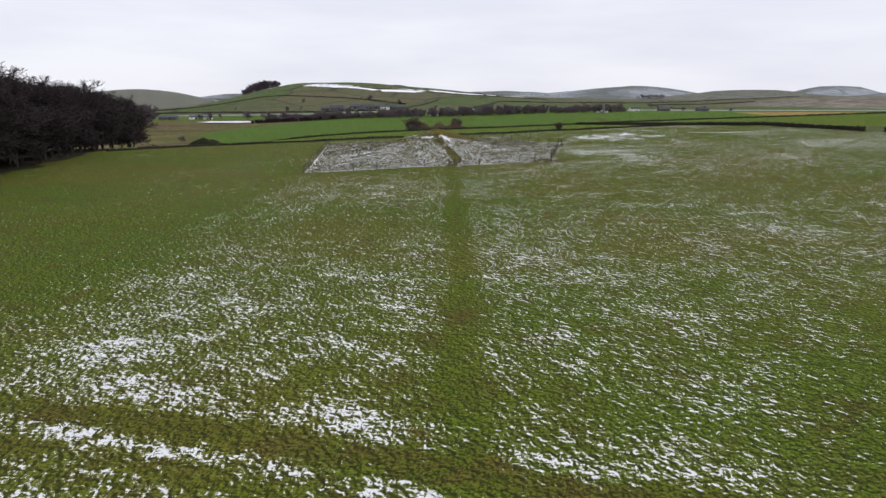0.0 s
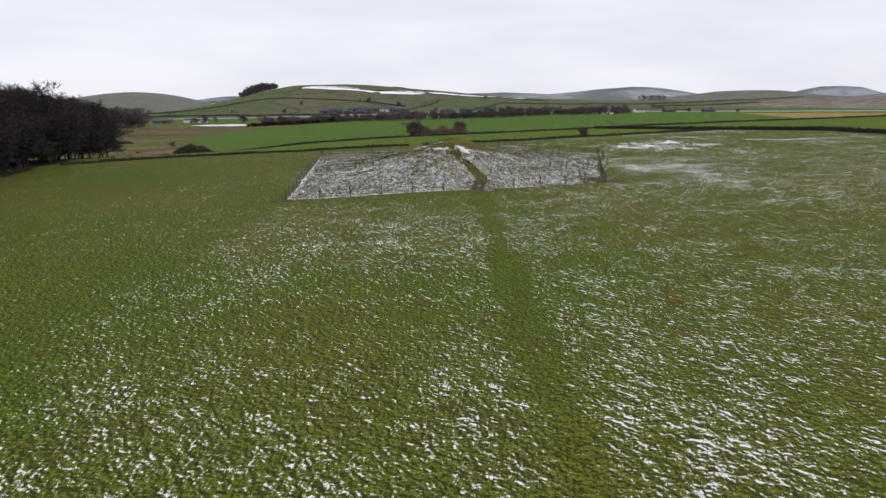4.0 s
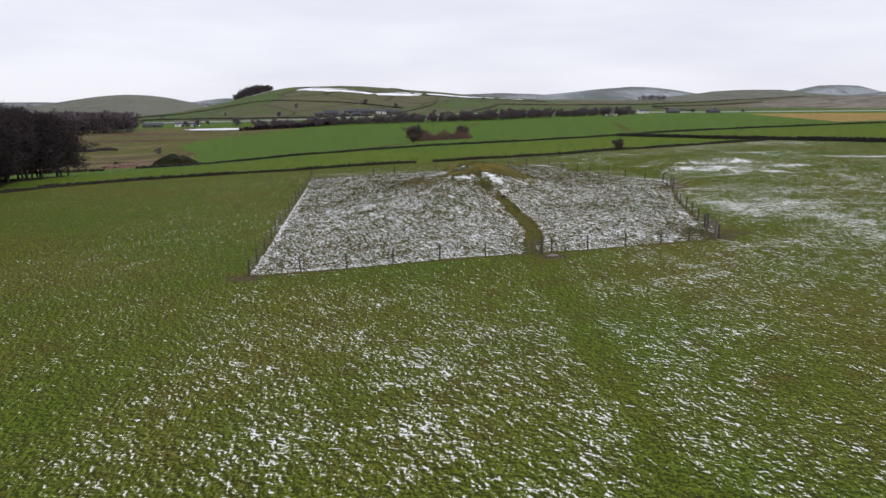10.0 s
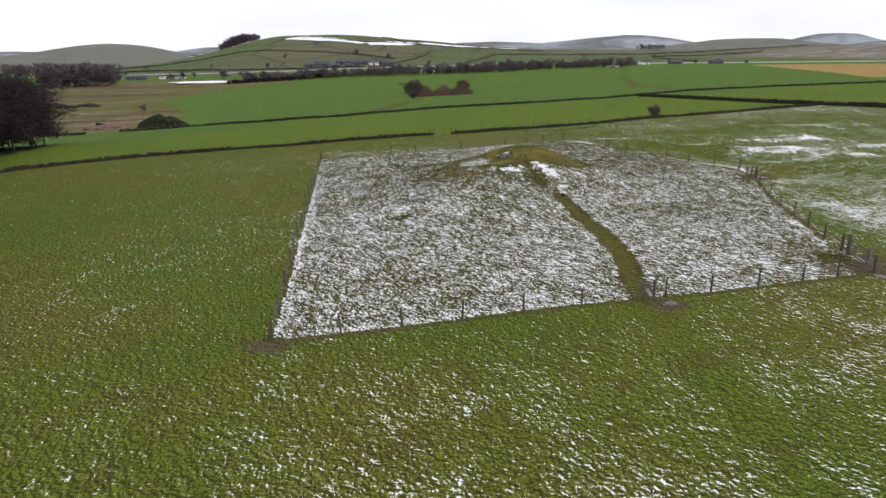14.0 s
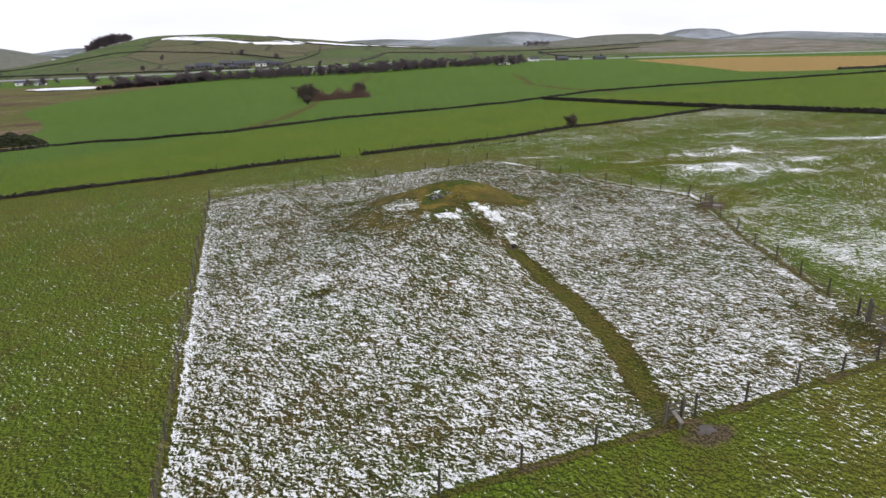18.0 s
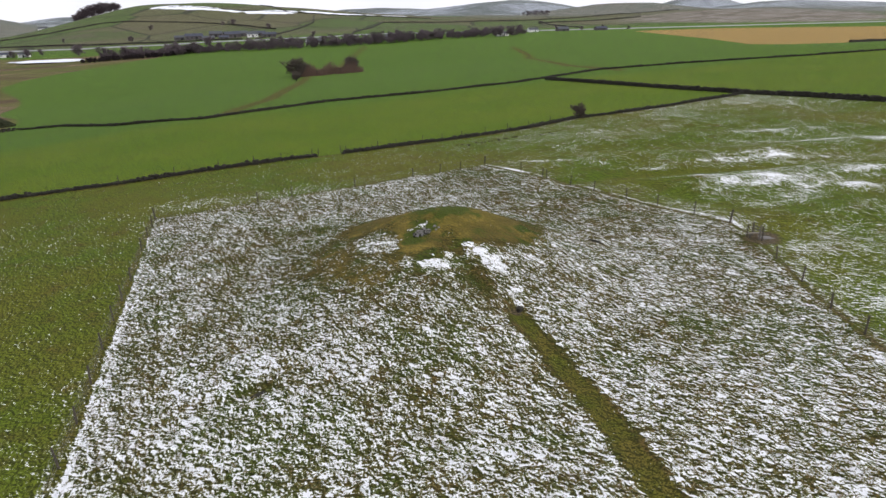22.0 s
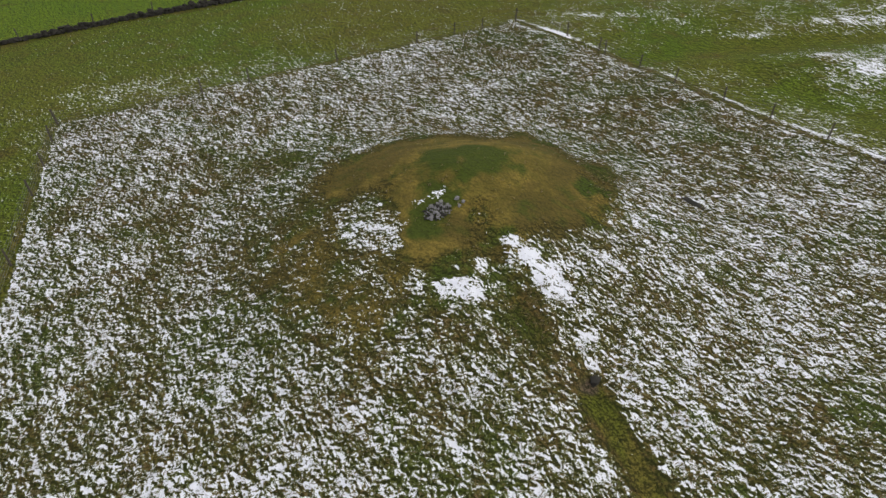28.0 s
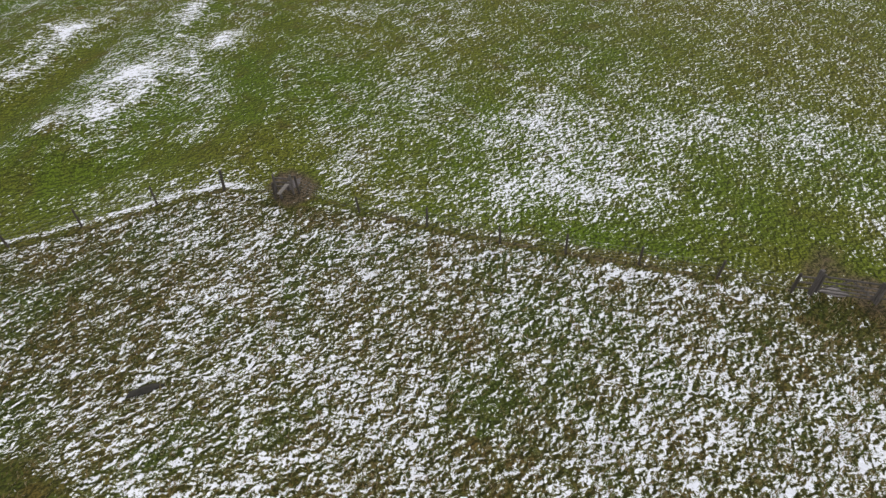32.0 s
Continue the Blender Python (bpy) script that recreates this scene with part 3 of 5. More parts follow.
A_mud_shade = np.zeros(PX.shape)
for mx, my, ma, mb, mk in ((-0.5, -0.6, 1.9, 1.2, 0.9), (24.2, -1.4, 1.7, 0.9, 1.0), (40.6, 0.6, 2.2, 1.8, 0.75), (52.5, 28.4, 2.1, 1.5, 1.15), (42.6, 1.8, 2.5, 2.0, 0.6), (26.6, 24.2, 0.6, 0.5, 0.9)):
    A_mud_shade = np.maximum(A_mud_shade, mk * np.exp(-((PX - mx) / ma) ** 2 - ((PY - my) / mb) ** 2))

A_mud_shade = np.maximum(A_mud_shade, 0.55 * np.exp(-(side_fence / 0.24) ** 2) * sst((PX - 41.6) / 1.0))
# strip along the near fence's foot: shade of the drop, painted as ground colour
A_mud_shade = np.maximum(A_mud_shade, 0.62 * np.exp(-((PY + 0.3) / 0.26) ** 2) * sst((PX + 0.5) / 1) * sst((40 - PX) / 1))
snow_mud_shade = 0.40 * sst((A_mud_shade - 0.30) / 0.3)

# lying snow: heavy among the rank grass, thin and patchy on the grazed ground
snow_in = 0.455 + 0.035 * waves(PX, PY, 12, 21) + 0.03 * waves(PX, PY, 4.5, 20) + 0.03 * waves(PX, PY, 1.8, 19) - 0.06 * sst((PX - 31) / 9) * sst((PY - 24) / 10) 
snow_in = snow_in + 0.025 * sst((30 - PY) / 8) - 0.02 * sst((PY - 28) / 12)
snow_in = snow_in - 0.85 * A_turf - 0.10 * A_flank - 0.06 * sst((15 - bd + 2.5 * fray) / 6) - 0.10 * np.exp(-((PX - 40.5) / 4) ** 2 - ((PY - 6) / 4) ** 2)
DRIFTS = ((0.50, [(20.7, 36.9), (22.0, 37.0), (21.9, 34.1), (20.7, 33.2), (19.6, 34.6), (19.0, 36.0)]),
          (0.84, [(21.6, 31.0), (23.0, 30.9), (24.0, 29.4), (23.7, 28.4), (22.4, 29.5)]),
          (0.84, [(26.0, 32.3), (27.0, 31.4), (27.7, 30.3), (28.2, 29.6), (27.6, 27.9), (26.7, 28.9), (26.1, 30.4)]),
          (0.80, [(24.0, 31.0), (24.5, 31.0), (24.4, 30.5), (23.9, 30.5)]), (0.55, [(24.4, 30.2), (25.2, 29.7), (24.9, 28.4), (24.2, 29.2)]),
          (0.80, [(27.2, 26.8), (27.9, 26.4), (27.4, 25.2), (27.0, 25.7)]), (0.70, [(28.2, 30.6), (29.0, 30.2), (28.8, 29.4), (28.3, 29.6)]),
          (0.56, [(30.2, 31.0), (32.0, 30.6), (31.6, 28.8), (29.8, 29.4)]), (0.50, [(22.9, 36.5), (24.9, 36.6), (25.0, 36.0), (23.0, 35.9)]))
for depth, outline in DRIFTS:
    m = sst((inside(PX, PY, outline) + 0.20 + 0.42 * waves(PX, PY, 0.8, 22) + 0.22 * waves(PX, PY, 2.0, 18)) / 0.6)
    snow_in = snow_in * (1 - m) + depth * m
snow_in = snow_in - 0.20 * sst((1.3 - np.hypot(PX - 23.6, PY - 34.9)) / 0.6) - 0.55 * sst((1.05 - way_in + 0.12 * waves(PX, PY, 1.5, 27)) / 0.6) - 0.4 * np.exp(-((PX - 25.4) / 0.8) ** 2 - ((PY - 28.0) / 3.0) ** 2)
snow_in = snow_in + 0.14 * sst((1.2 - A_encl) / 1.0) * sst((25 - PX) / 10) * sst((50 - PY) / 8) - 0.15 * sst((1.0 - A_encl) / 0.8) * sst((PX - 40) / 4) - 0.3 * np.exp(-((PX - 9.9) / 1.4) ** 2 - ((PY - 23.2) / 0.6) ** 2) - 0.35 * np.exp(-((PX - 39.2) / 1.5) ** 2 - ((PY - 2.5) / 2.2) ** 2) - 0.25 * np.exp(-((PX - 8.8) / 2.2) ** 2 - ((PY - 44.6) / 0.9) ** 2) - 0.22 * np.exp(-((PX - 17) / 2.2) ** 2 - ((PY - 47.8) / 1.2) ** 2)
snow_out = 0.250 + 0.07 * waves(PX, PY, 18, 23) + 0.04 * waves(PX, PY, 5, 24)
snow_out = snow_out - 0.04 * np.exp(-((PX - 28) / 14) ** 2 - ((PY + 25) / 20) ** 2) - 0.065 * sst((4 - PX) / 16) * sst((PY + 75) / 30) - 0.16 * sst((PY - 64) / 4) * sst((60 - PX) / 20)
snow_out = snow_out - 0.07 * sst((6 - np.abs(A_encl)) / 6) * sst((52 - PX) / 8)
SNOWY = [(-11, -56), (-3, -44), (9, -55), (12, -63), (12, -74), (1, -75), (-9, -71)]
snow_out = snow_out + 0.012 + 0.055 * sst((inside(PX, PY, SNOWY) + 2.0 * waves(PX, PY, 7, 28) + 2.5) / 5)
green_edge = np.interp(PY, [-90, -57, -35, -15, 4, 60], [-12, -6, -5, 0, 3, 5])
snow_out = snow_out - 0.09 * sst((green_edge - PX + 1.5 * waves(PX, PY, 9, 30)) / 5)
snow_out = snow_out + 0.05 * sst((PX - 46) / 8) * sst((PY + 5) / 15) * sst((56 - PY) / 14) - 0.27 * sst((1.5 - way_out + 0.4 * waves(PX, PY, 5, 13)) / 1.3) - 0.07 * sst((-PX - 10) / 20)
for sx, sy, sa, sb, sr, sk in ((4, -71, 6, 4, 0, 0.05), (-1.5, -79.5, 6, 2.6, -25, 0.10), (6.0, -68.8, 1.9, 0.7, -40, 0.34), (8.2, -71.0, 0.8, 0.4, -30, 0.34), (-5.4, -66.5, 2.4, 0.9, 0, 0.2), (6.9, -75.7, 1.6, 0.8, -35, 0.34), (15.9, -80.3, 3.0, 1.2, -20, 0.2), (9.9, -61.4, 1.0, 0.4, 0, 0.25), (8.9, -64.5, 1.2, 0.5, -20, 0.3), (4.0, -47.4, 1.6, 0.5, 0, 0.3), (14.9, -60.1, 0.8, 0.5, 0, 0.3), (9, -69, 2.4, 1.1, -30, -0.16), (13.4, -66, 2.4, 5, 0, -0.08), (62.6, 41.3, 4.0, 0.8, -29, 0.34), (76, 48.7, 1.6, 0.7, -20, 0.36), (72.7, 35.7, 2.2, 1.0, -20, 0.36), (80.1, 38.8, 4.0, 0.9, -10, 0.3), (49.8, 15.8, 3.2, 1.5, -45, 0.24), (49.6, 10.8, 3.2, 2.0, -30, 0.24), (69.6, 49.8, 3.5, 0.7, -20, 0.3), (98.9, 47.5, 8, 1.0, -15, 0.3), (59.1, 51.8, 3.0, 0.7, -25, 0.28), (61.0, 45.2, 1.3, 0.7, -30, 0.36), (67.6, 40.6, 3, 0.8, -30, 0.3), (49.5, 61.5, 3, 0.8, -25, 0.26), (90, 52, 10, 1.0, -20, 0.28), (86, 60, 9, 0.9, -14, 0.28), (57.5, 12, 6, 3, -25, 0.16), (66, 20, 8, 3, -20, 0.14), (45, -20, 12, 3, 10, 0.10), (44.3, 59.2, 1.8, 0.35, -72, 0.6), (55, 52.7, 5.5, 0.9, -28, -0.3), (57, 45.5, 4, 1.0, -35, -0.25), (65.6, 64, 9, 2, -12, -0.2), (56.2, 33.3, 3.4, 1.6, -60, -0.25), (47, 2, 4, 2.4, 30, -0.2)):
    c, s = math.cos(radians(sr)), math.sin(radians(sr))
    u, v = (PX - sx) * c + (PY - sy) * s, -(PX - sx) * s + (PY - sy) * c
    snow_out = snow_out + sk * (1 + 0.05 * (sy > 5)) * np.exp(-(u / sa) ** 2 - (v / sb) ** 2)
BANK_A = [(47.2, 51.3), (51.8, 51.5), (55.9, 49.5), (62.1, 49.1), (69.2, 46.8), (74, 45.5)]
BANK_B = [(54, 45.6), (55.3, 42.2), (55.5, 39.0), (57.2, 34), (60.9, 32.2), (66.5, 32.3), (74, 31.5)]
CREST_A = [(58.5, 52.4), (63, 51.4), (70, 51.0), (75.8, 50.2), (78.3, 46.5)]
CREST_B = [(60.3, 45), (62, 43.2), (65.3, 41.8), (67.5, 39.5), (69.0, 37.6), (73, 35.5)]
bank = np.minimum(along(PX, PY, BANK_A), along(PX, PY, BANK_B)) + 0.5 * waves(PX, PY, 3.5, 38)
crest = np.minimum(along(PX, PY, CREST_A), along(PX, PY, CREST_B)) + 0.5 * waves(PX, PY, 3.5, 39)
snow_out = snow_out - 0.26 * np.exp(-(bank / 1.3) ** 2) + 0.11 * np.exp(-(crest / 0.9) ** 2) + 0.05 * np.exp(-((PX - 60) / 12) ** 2 - ((PY - 4) / 14) ** 2)
PZ = PZ - 0.22 * np.exp(-(bank / 1.5) ** 2) + 0.22 * np.exp(-(crest / 1.5) ** 2)
snow_out = snow_out - 0.10 * np.exp(-((PX - 53) / 4) ** 2 - ((PY - 28) / 4) ** 2) - 0.04 * np.exp(-((PX - 34) / 14) ** 2 - ((PY + 14) / 14) ** 2)
snow_in = snow_in - 0.10 * np.exp(-((PX - 50.5) / 3.5) ** 2 - ((PY - 28) / 4) ** 2)
ridged = sst((PX - 46) / 10) * sst((PY - 18) / 12) * sst((84 - PY) / 12)
snow_out = snow_out + ridged * (0.06 * waves(PX * 0.5, PY * 1.6 + 0.5 * PX, 9, 25) + 0.05 * waves(PX, PY, 4, 26) - 0.04)
TRACK_BANK = [(-40, -60), (-20, -66.5), (-7.2, -71.0), (-2.8, -71.8), (0.4, -73.6), (3.7, -75.2), (6.4, -76.6), (9.4, -77.5), (12.7, -80.1), (30, -88)]
TRACK_LINE = [(-40, -60.5), (-20, -67.5), (-6.2, -73.0), (-3.8, -74.2), (-1.5, -75.5), (0.6, -76.5), (2.5, -77.2), (4.3, -78.1), (6.4, -79.1), (20, -86)]
A_bank, A_track = along(PX, PY, TRACK_BANK), along(PX, PY, TRACK_LINE)
A_band = np.minimum(along(PX, PY, [(x * 0.5 + u * 0.5, y * 0.5 + v * 0.5) for (x, y), (u, v) in ((TRACK_BANK[2], TRACK_LINE[2]), (TRACK_BANK[4], TRACK_LINE[4]), (TRACK_BANK[5], TRACK_LINE[6]), (TRACK_BANK[7], TRACK_LINE[8]), (TRACK_BANK[9], TRACK_LINE[9]))]), along(PX, PY, [(-6.4, -74.3), (-2.4, -75.9), (0.4, -77.3), (2.6, -78.4)]) + 0.5)
snow_out = snow_out - 0.34 * sst((1.05 - A_band) / 0.6)
snow_out = snow_out + (0.42 + 0.22 * waves(PX, PY, 3.0, 29)) * np.exp(-(A_track / 0.34) ** 2) + 0.16 * np.exp(-((A_bank - 0.6) / 0.8) ** 2) * sst((16 - PX) / 6)
A_trod = np.maximum(A_trod, 0.55 * sst((1.2 - A_band) / 0.6))
east_line = along(PX, PY, [(51.4, 29.3), (52.45, 32.3), (49.1, 43.0), (46.87, 50.4), (45.4, 54.3), (42.08, 63.73)])
stile_line = along(PX, PY, [(38.7, 34.3), (43, 32.2), (48, 29.8), (50.8, 29.0)])
snow_in = snow_in + 0.22 * np.exp(-((side_fence - 0.55) / 0.28) ** 2) * (0.6 + 0.5 * waves(PX, PY, 3, 36))
snow_out = snow_out + 0.16 * np.exp(-((side_fence - 0.55) / 0.28) ** 2) * (0.6 + 0.5 * waves(PX, PY, 3, 37))
for line_gap, line_k in ((east_line, 0.12), (stile_line, 0.13)):
    snow_in = snow_in + line_k * np.exp(-(line_gap / 0.34) ** 2)
snow_out = snow_out + 0.30 * np.exp(-((east_line - 0.5) / 0.24) ** 2)
A_snow = np.where(A_encl > 0, snow_in, np.where(A_lush > 0, -1.0, snow_out)) - snow_mud_shade
A_snow = np.where((A_moor > 5) & (PY > 200), -0.2, A_snow)

# tussocks in the rank grass, laid over by the wind
def lattice(u, v, seed):
    """Smooth noise from 0 to 1 with one knot a unit."""
    i, j = np.floor(u).astype(np.int64), np.floor(v).astype(np.int64)
    a, b = sst(u - i), sst(v - j)

    def knot(p, q):
        h = (p * 374761393 + q * 668265263 + seed * 982451653) & 0xFFFFFFFF
        h = ((h ^ (h >> 13)) * 1274126177) & 0xFFFFFFFF
        return ((h ^ (h >> 16)) & 0xFFFF) / 65535.0
    low = knot(i, j) * (1 - a) + knot(i + 1, j) * a
    return low * (1 - b) + (knot(i, j + 1) * (1 - a) + knot(i + 1, j + 1) * a) * b


def tussock(x, y):
    c, s = math.cos(radians(-58)), math.sin(radians(-58))
    u, v = (x * c + y * s) / 1.35, (-x * s + y * c) / 0.8
    return lattice(u / 0.40, v / 0.40, 3) - 0.5 + 0.5 * (lattice(u / 0.23, v / 0.23, 4) - 0.5) + 0.5 * (lattice(u / 1.3, v / 1.3, 5) - 0.5)


BASE = PZ - 0.10 * np.clip(A_trod, 0, 1) * sst(A_encl)
rough_in = sst(A_encl / 1.0) * (1 - 0.85 * np.clip(A_trod, 0, 1)) * (1 - 0.9 * A_turf)
A_lee = np.zeros(PX.shape)
core = rough_in > 0
A_lee[core] = (tussock(PX[core] + 0.13, PY[core] + 0.09) - tussock(PX[core], PY[core])) * rough_in[core]
PZ[core] = PZ[core] + rough_in[core] * 0.11 * tussock(PX[core], PY[core])
PZ = PZ - 0.10 * np.clip(A_trod, 0, 1) * sst(A_encl)

nx, ny = len(gx), len(gy)
SHEET, LX, LY = BASE.reshape(ny, nx).tolist(), gx.tolist(), gy.tolist()


def ground_z(x, y):
    """The height of the ground sheet, without its tussocks."""
    i, j = min(max(bisect(LX, x) - 1, 0), nx - 2), min(max(bisect(LY, y) - 1, 0), ny - 2)
    u, v = (x - LX[i]) / (LX[i + 1] - LX[i]), (y - LY[j]) / (LY[j + 1] - LY[j])
    return (SHEET[j][i] * (1 - u) + SHEET[j][i + 1] * u) * (1 - v) + (SHEET[j + 1][i] * (1 - u) + SHEET[j + 1][i + 1] * u) * v


ground_mesh = bpy.data.meshes.new("ground")
ground_mesh.vertices.add(nx * ny)
ground_mesh.vertices.foreach_set("co", np.stack([PX, PY, PZ], 1).ravel())
ii = (np.arange(ny - 1)[:, None] * nx + np.arange(nx - 1)[None]).ravel()
quads = np.stack([ii, ii + 1, ii + nx + 1, ii + nx], 1)
ground_mesh.loops.add(quads.size)
ground_mesh.loops.foreach_set("vertex_index", quads.ravel())
ground_mesh.polygons.add(len(quads))
ground_mesh.polygons.foreach_set("loop_start", np.arange(len(quads)) * 4)
ground_mesh.polygons.foreach_set("use_smooth", np.ones(len(quads), bool))
ground_mesh.update(calc_edges=True)
for key, values in (("encl", A_encl), ("snow", A_snow), ("moor", A_moor), ("gold", A_gold), ("barrow", A_barrow), ("trod", A_trod), ("lush", A_lush), ("mud_shade", A_mud_shade), ("far", A_far), ("lee", A_lee), ("pale", A_pale), ("litter", A_litter)):
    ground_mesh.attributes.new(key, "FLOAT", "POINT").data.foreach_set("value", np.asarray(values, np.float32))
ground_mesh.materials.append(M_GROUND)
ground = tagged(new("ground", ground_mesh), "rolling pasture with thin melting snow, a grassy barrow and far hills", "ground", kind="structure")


def on_line(line, step):
    """Points every step metres along a line, with the heading there."""
    out = []
    for (ax, ay), (bx, by) in zip(line, line[1:]):
        n = max(1, int(math.hypot(bx - ax, by - ay) / step))
        for i in range(n):
            t = i / n
            out.append((ax + (bx - ax) * t, ay + (by - ay) * t, math.atan2(by - ay, bx - ax)))
    return out


# ---------------------------------------------------------------- field walls
def stone_wall(line, seed, height, width, step, size, ruin=0.3, label="", material=M_WALL, pieces=None):
    """A tumbled dry stone wall of many stones, laid along a line."""
    rng, soup, single = random.Random(seed), Soup(), []
    for x, y, a in on_line(line, step):
        fall = 1 - ruin * rng.random() - (ruin if noise.noise(Vector((x * 0.12, y * 0.12, seed))) > 0.15 else 0)
        tall = max(size, height * fall)
        z0, up = ground_z(x, y), 0.0
        while up < tall:
            s = size * rng.uniform(0.75, 1.35)
            o = rng.uniform(-1, 1) * width * 0.5 * (1 - 0.45 * up / height)
            at, size3, turn = (x - math.sin(a) * o + rng.uniform(-1, 1) * step * 0.4, y + math.cos(a) * o, z0 + up + s * 0.28), (s * rng.uniform(0.7, 1.1), s * 0.55, s * rng.uniform(0.32, 0.52)), a + rng.uniform(-0.4, 0.4)
            if pieces and pieces[0] < x < pieces[1] and len(single) < 290:
                single.append((at, size3, turn))
            else:
                soup.lump(at, size3, rng, 0.28, turn)
            up += s * 0.42
    ob = tagged(new("field_wall", soup.mesh("field_wall", material)), label or "tumbled dark dry stone field wall", "stone wall", "field walls", "structure")
    for i, (at, size3, turn) in enumerate(single):
        part("stone", LOOSE[i % len(LOOSE)], ob, at=Matrix.LocRotScale(at, Euler((0, 0, turn)), size3))
    return ob


LOOSE = []
for i in range(9):
    s = Soup()
    s.lump((0, 0, 0), (1, 1, 1), random.Random(500 + i), 0.30, 0.0)
    LOOSE.append(s.mesh("stone", M_WALL))


split = [i for i, p in enumerate(WALL_NEAR) if p[0] > 25][0]
stone_wall(WALL_NEAR[:split], 1, 0.55, 0.45, 0.22, 0.30, 0.5, pieces=(2, 24))
stone_wall(WALL_NEAR[split:], 2, 0.55, 0.45, 0.22, 0.30, 0.5, pieces=(27, 52))
stone_wall(WALL_EAST, 3, 0.85, 0.5, 0.36, 0.48, 0.12, "standing dark dry stone wall along a field edge")
stone_wall(WALL_EAST_2, 4, 1.0, 0.6, 0.5, 0.55, 0.12, "standing dark dry stone wall along a field edge")
stone_wall(WALL_FAR, 5, 0.62, 0.4, 0.36, 0.38, 0.35, "long dark dry stone wall between green fields")
for seed, line in ((11, [(-200, 225), (-107, 211), (-84, 207)]), (12, [(-74, 212), (-62, 214), (-50, 218)])):
    stone_wall(line, seed, 0.8, 0.9, 0.9, 0.7, 0.5, "low broken field wall with rough grass", M_WALL)


def snow_field(line, widths, seed):
    """A long bank of old snow with ragged edges, lying on the ground."""
    rng, vs, fs = random.Random(seed), [], []
    pts = on_line(line, 6.0)
    for i, (x, y, a) in enumerate(pts):
        f = i / max(1, len(pts) - 1)
        w = np.interp(f, np.linspace(0, 1, len(widths)), widths) * rng.uniform(0.7, 1.2)
        c, s = -math.sin(a), math.cos(a)
        for k in range(5):
            h = (k / 4 - 0.5) * w + rng.uniform(-1, 1)
            vs.append((x + c * h, y + s * h, ground_z(x + c * h, y + s * h) + (0.9 if 0 < k < 4 else 0.3)))
    for i in range(len(pts) - 1):
        fs += [(5 * i + k, 5 * i + k + 1, 5 * i + k + 6, 5 * i + k + 5) for k in range(4)]
    soup = Soup()
    soup.add(vs, fs)
    return tagged(new("snow_field", soup.mesh("snow_field", M_SNOW)), "long bank of old snow lying along a hillside wall", "snow", "hillside snow", "structure")


snow_field([(-80, 1580), (-20, 1535), (60, 1495), (92, 1465)], (75, 85, 50, 22), 1)
snow_field([(96, 1465), (160, 1475), (220, 1500)], (34, 70, 55), 2)
snow_field([(228, 1502), (290, 1535), (360, 1575), (430, 1610)], (45, 80, 50, 20), 3)
snow_field([(440, 1600), (520, 1640)], (10, 16), 4)


def far_wall(line, seed, height=1.4, width=0.9):
    """A distant wall as one long bank of stone with an uneven top."""
    rng, soup = random.Random(seed), Soup()
    pts = on_line(line, 9.0) + [(line[-1][0], line[-1][1], math.atan2(line[-1][1] - line[-2][1], line[-1][0] - line[-2][0]))]
    vs, fs = [], []
    for x, y, a in pts:
        z, t, c, s = ground_z(x, y), height * rng.uniform(0.7, 1.25), -math.sin(a) * width, math.cos(a) * width
        vs += [(x - c, y - s, z - 1.5), (x - c * 0.6, y - s * 0.6, z + t), (x + c * 0.6, y + s * 0.6, z + t), (x + c, y + s, z - 1.5)]
    for i in range(len(pts) - 1):
        fs += [(4 * i + k, 4 * i + k + 1, 4 * i + k + 5, 4 * i + k + 4) for k in range(3)]
    soup.add(vs, fs)
    return tagged(new("field_wall", soup.mesh("field_wall", M_WALL)), "distant dark stone wall across a hillside", "stone wall", "far field walls", "structure")


for seed, line in enumerate(([(207, 906), (235, 1010), (300, 1150), (374, 1343)], [(77, 965), (150, 1130), (215, 1290), (236, 1405)], [(-170, 1373), (-40, 1330), (79, 1246), (130, 1180)], [(-330, 1290), (-250, 1330), (-170, 1373)],
                             [(640, 980), (690, 1180), (760, 1350)], [(-60, 1560), (60, 1500), (240, 1470), (560, 1560)], [(190, 1480), (150, 1720)], [(380, 1500), (400, 1720)], [(374, 1343), (640, 1420), (900, 1450), (1300, 1500)],
                             [(-420, 1150), (-200, 1090), (60, 985)], [(480, 345), (620, 330), (900, 325)], [(-500, 1280), (-330, 1290)], [(700, 1240), (1000, 1280)])):
    far_wall(line, 40 + seed, 2.0, 1.3)


# ---------------------------------------------------------------- enclosure fence
def post_mesh(name, tall, thick, material, seed, sides=7):
    """A round stake, sunk into the ground, with a worn, slightly domed head."""
    rng, soup = random.Random(seed), Soup()
    lean = Vector((rng.uniform(-0.02, 0.02), rng.uniform(-0.02, 0.02), 1))
    zs, rs = (-0.3, 0.0, tall * 0.5, tall - 0.03, tall), (1.0, 1.05, 0.97, 0.95, 0.6)
    soup.tube([lean * z for z in zs], [thick * r * rng.uniform(0.95, 1.05) for r in rs], sides)
    return soup.mesh(name, material)


STAKES = [post_mesh("stake", 1.12 + 0.05 * i, 0.062 + 0.006 * (i % 2), M_POST, 60 + i) for i in range(4)]
STOUT = [post_mesh("strainer", 1.28, 0.085, M_POST, 70 + i, 8) for i in range(2)]


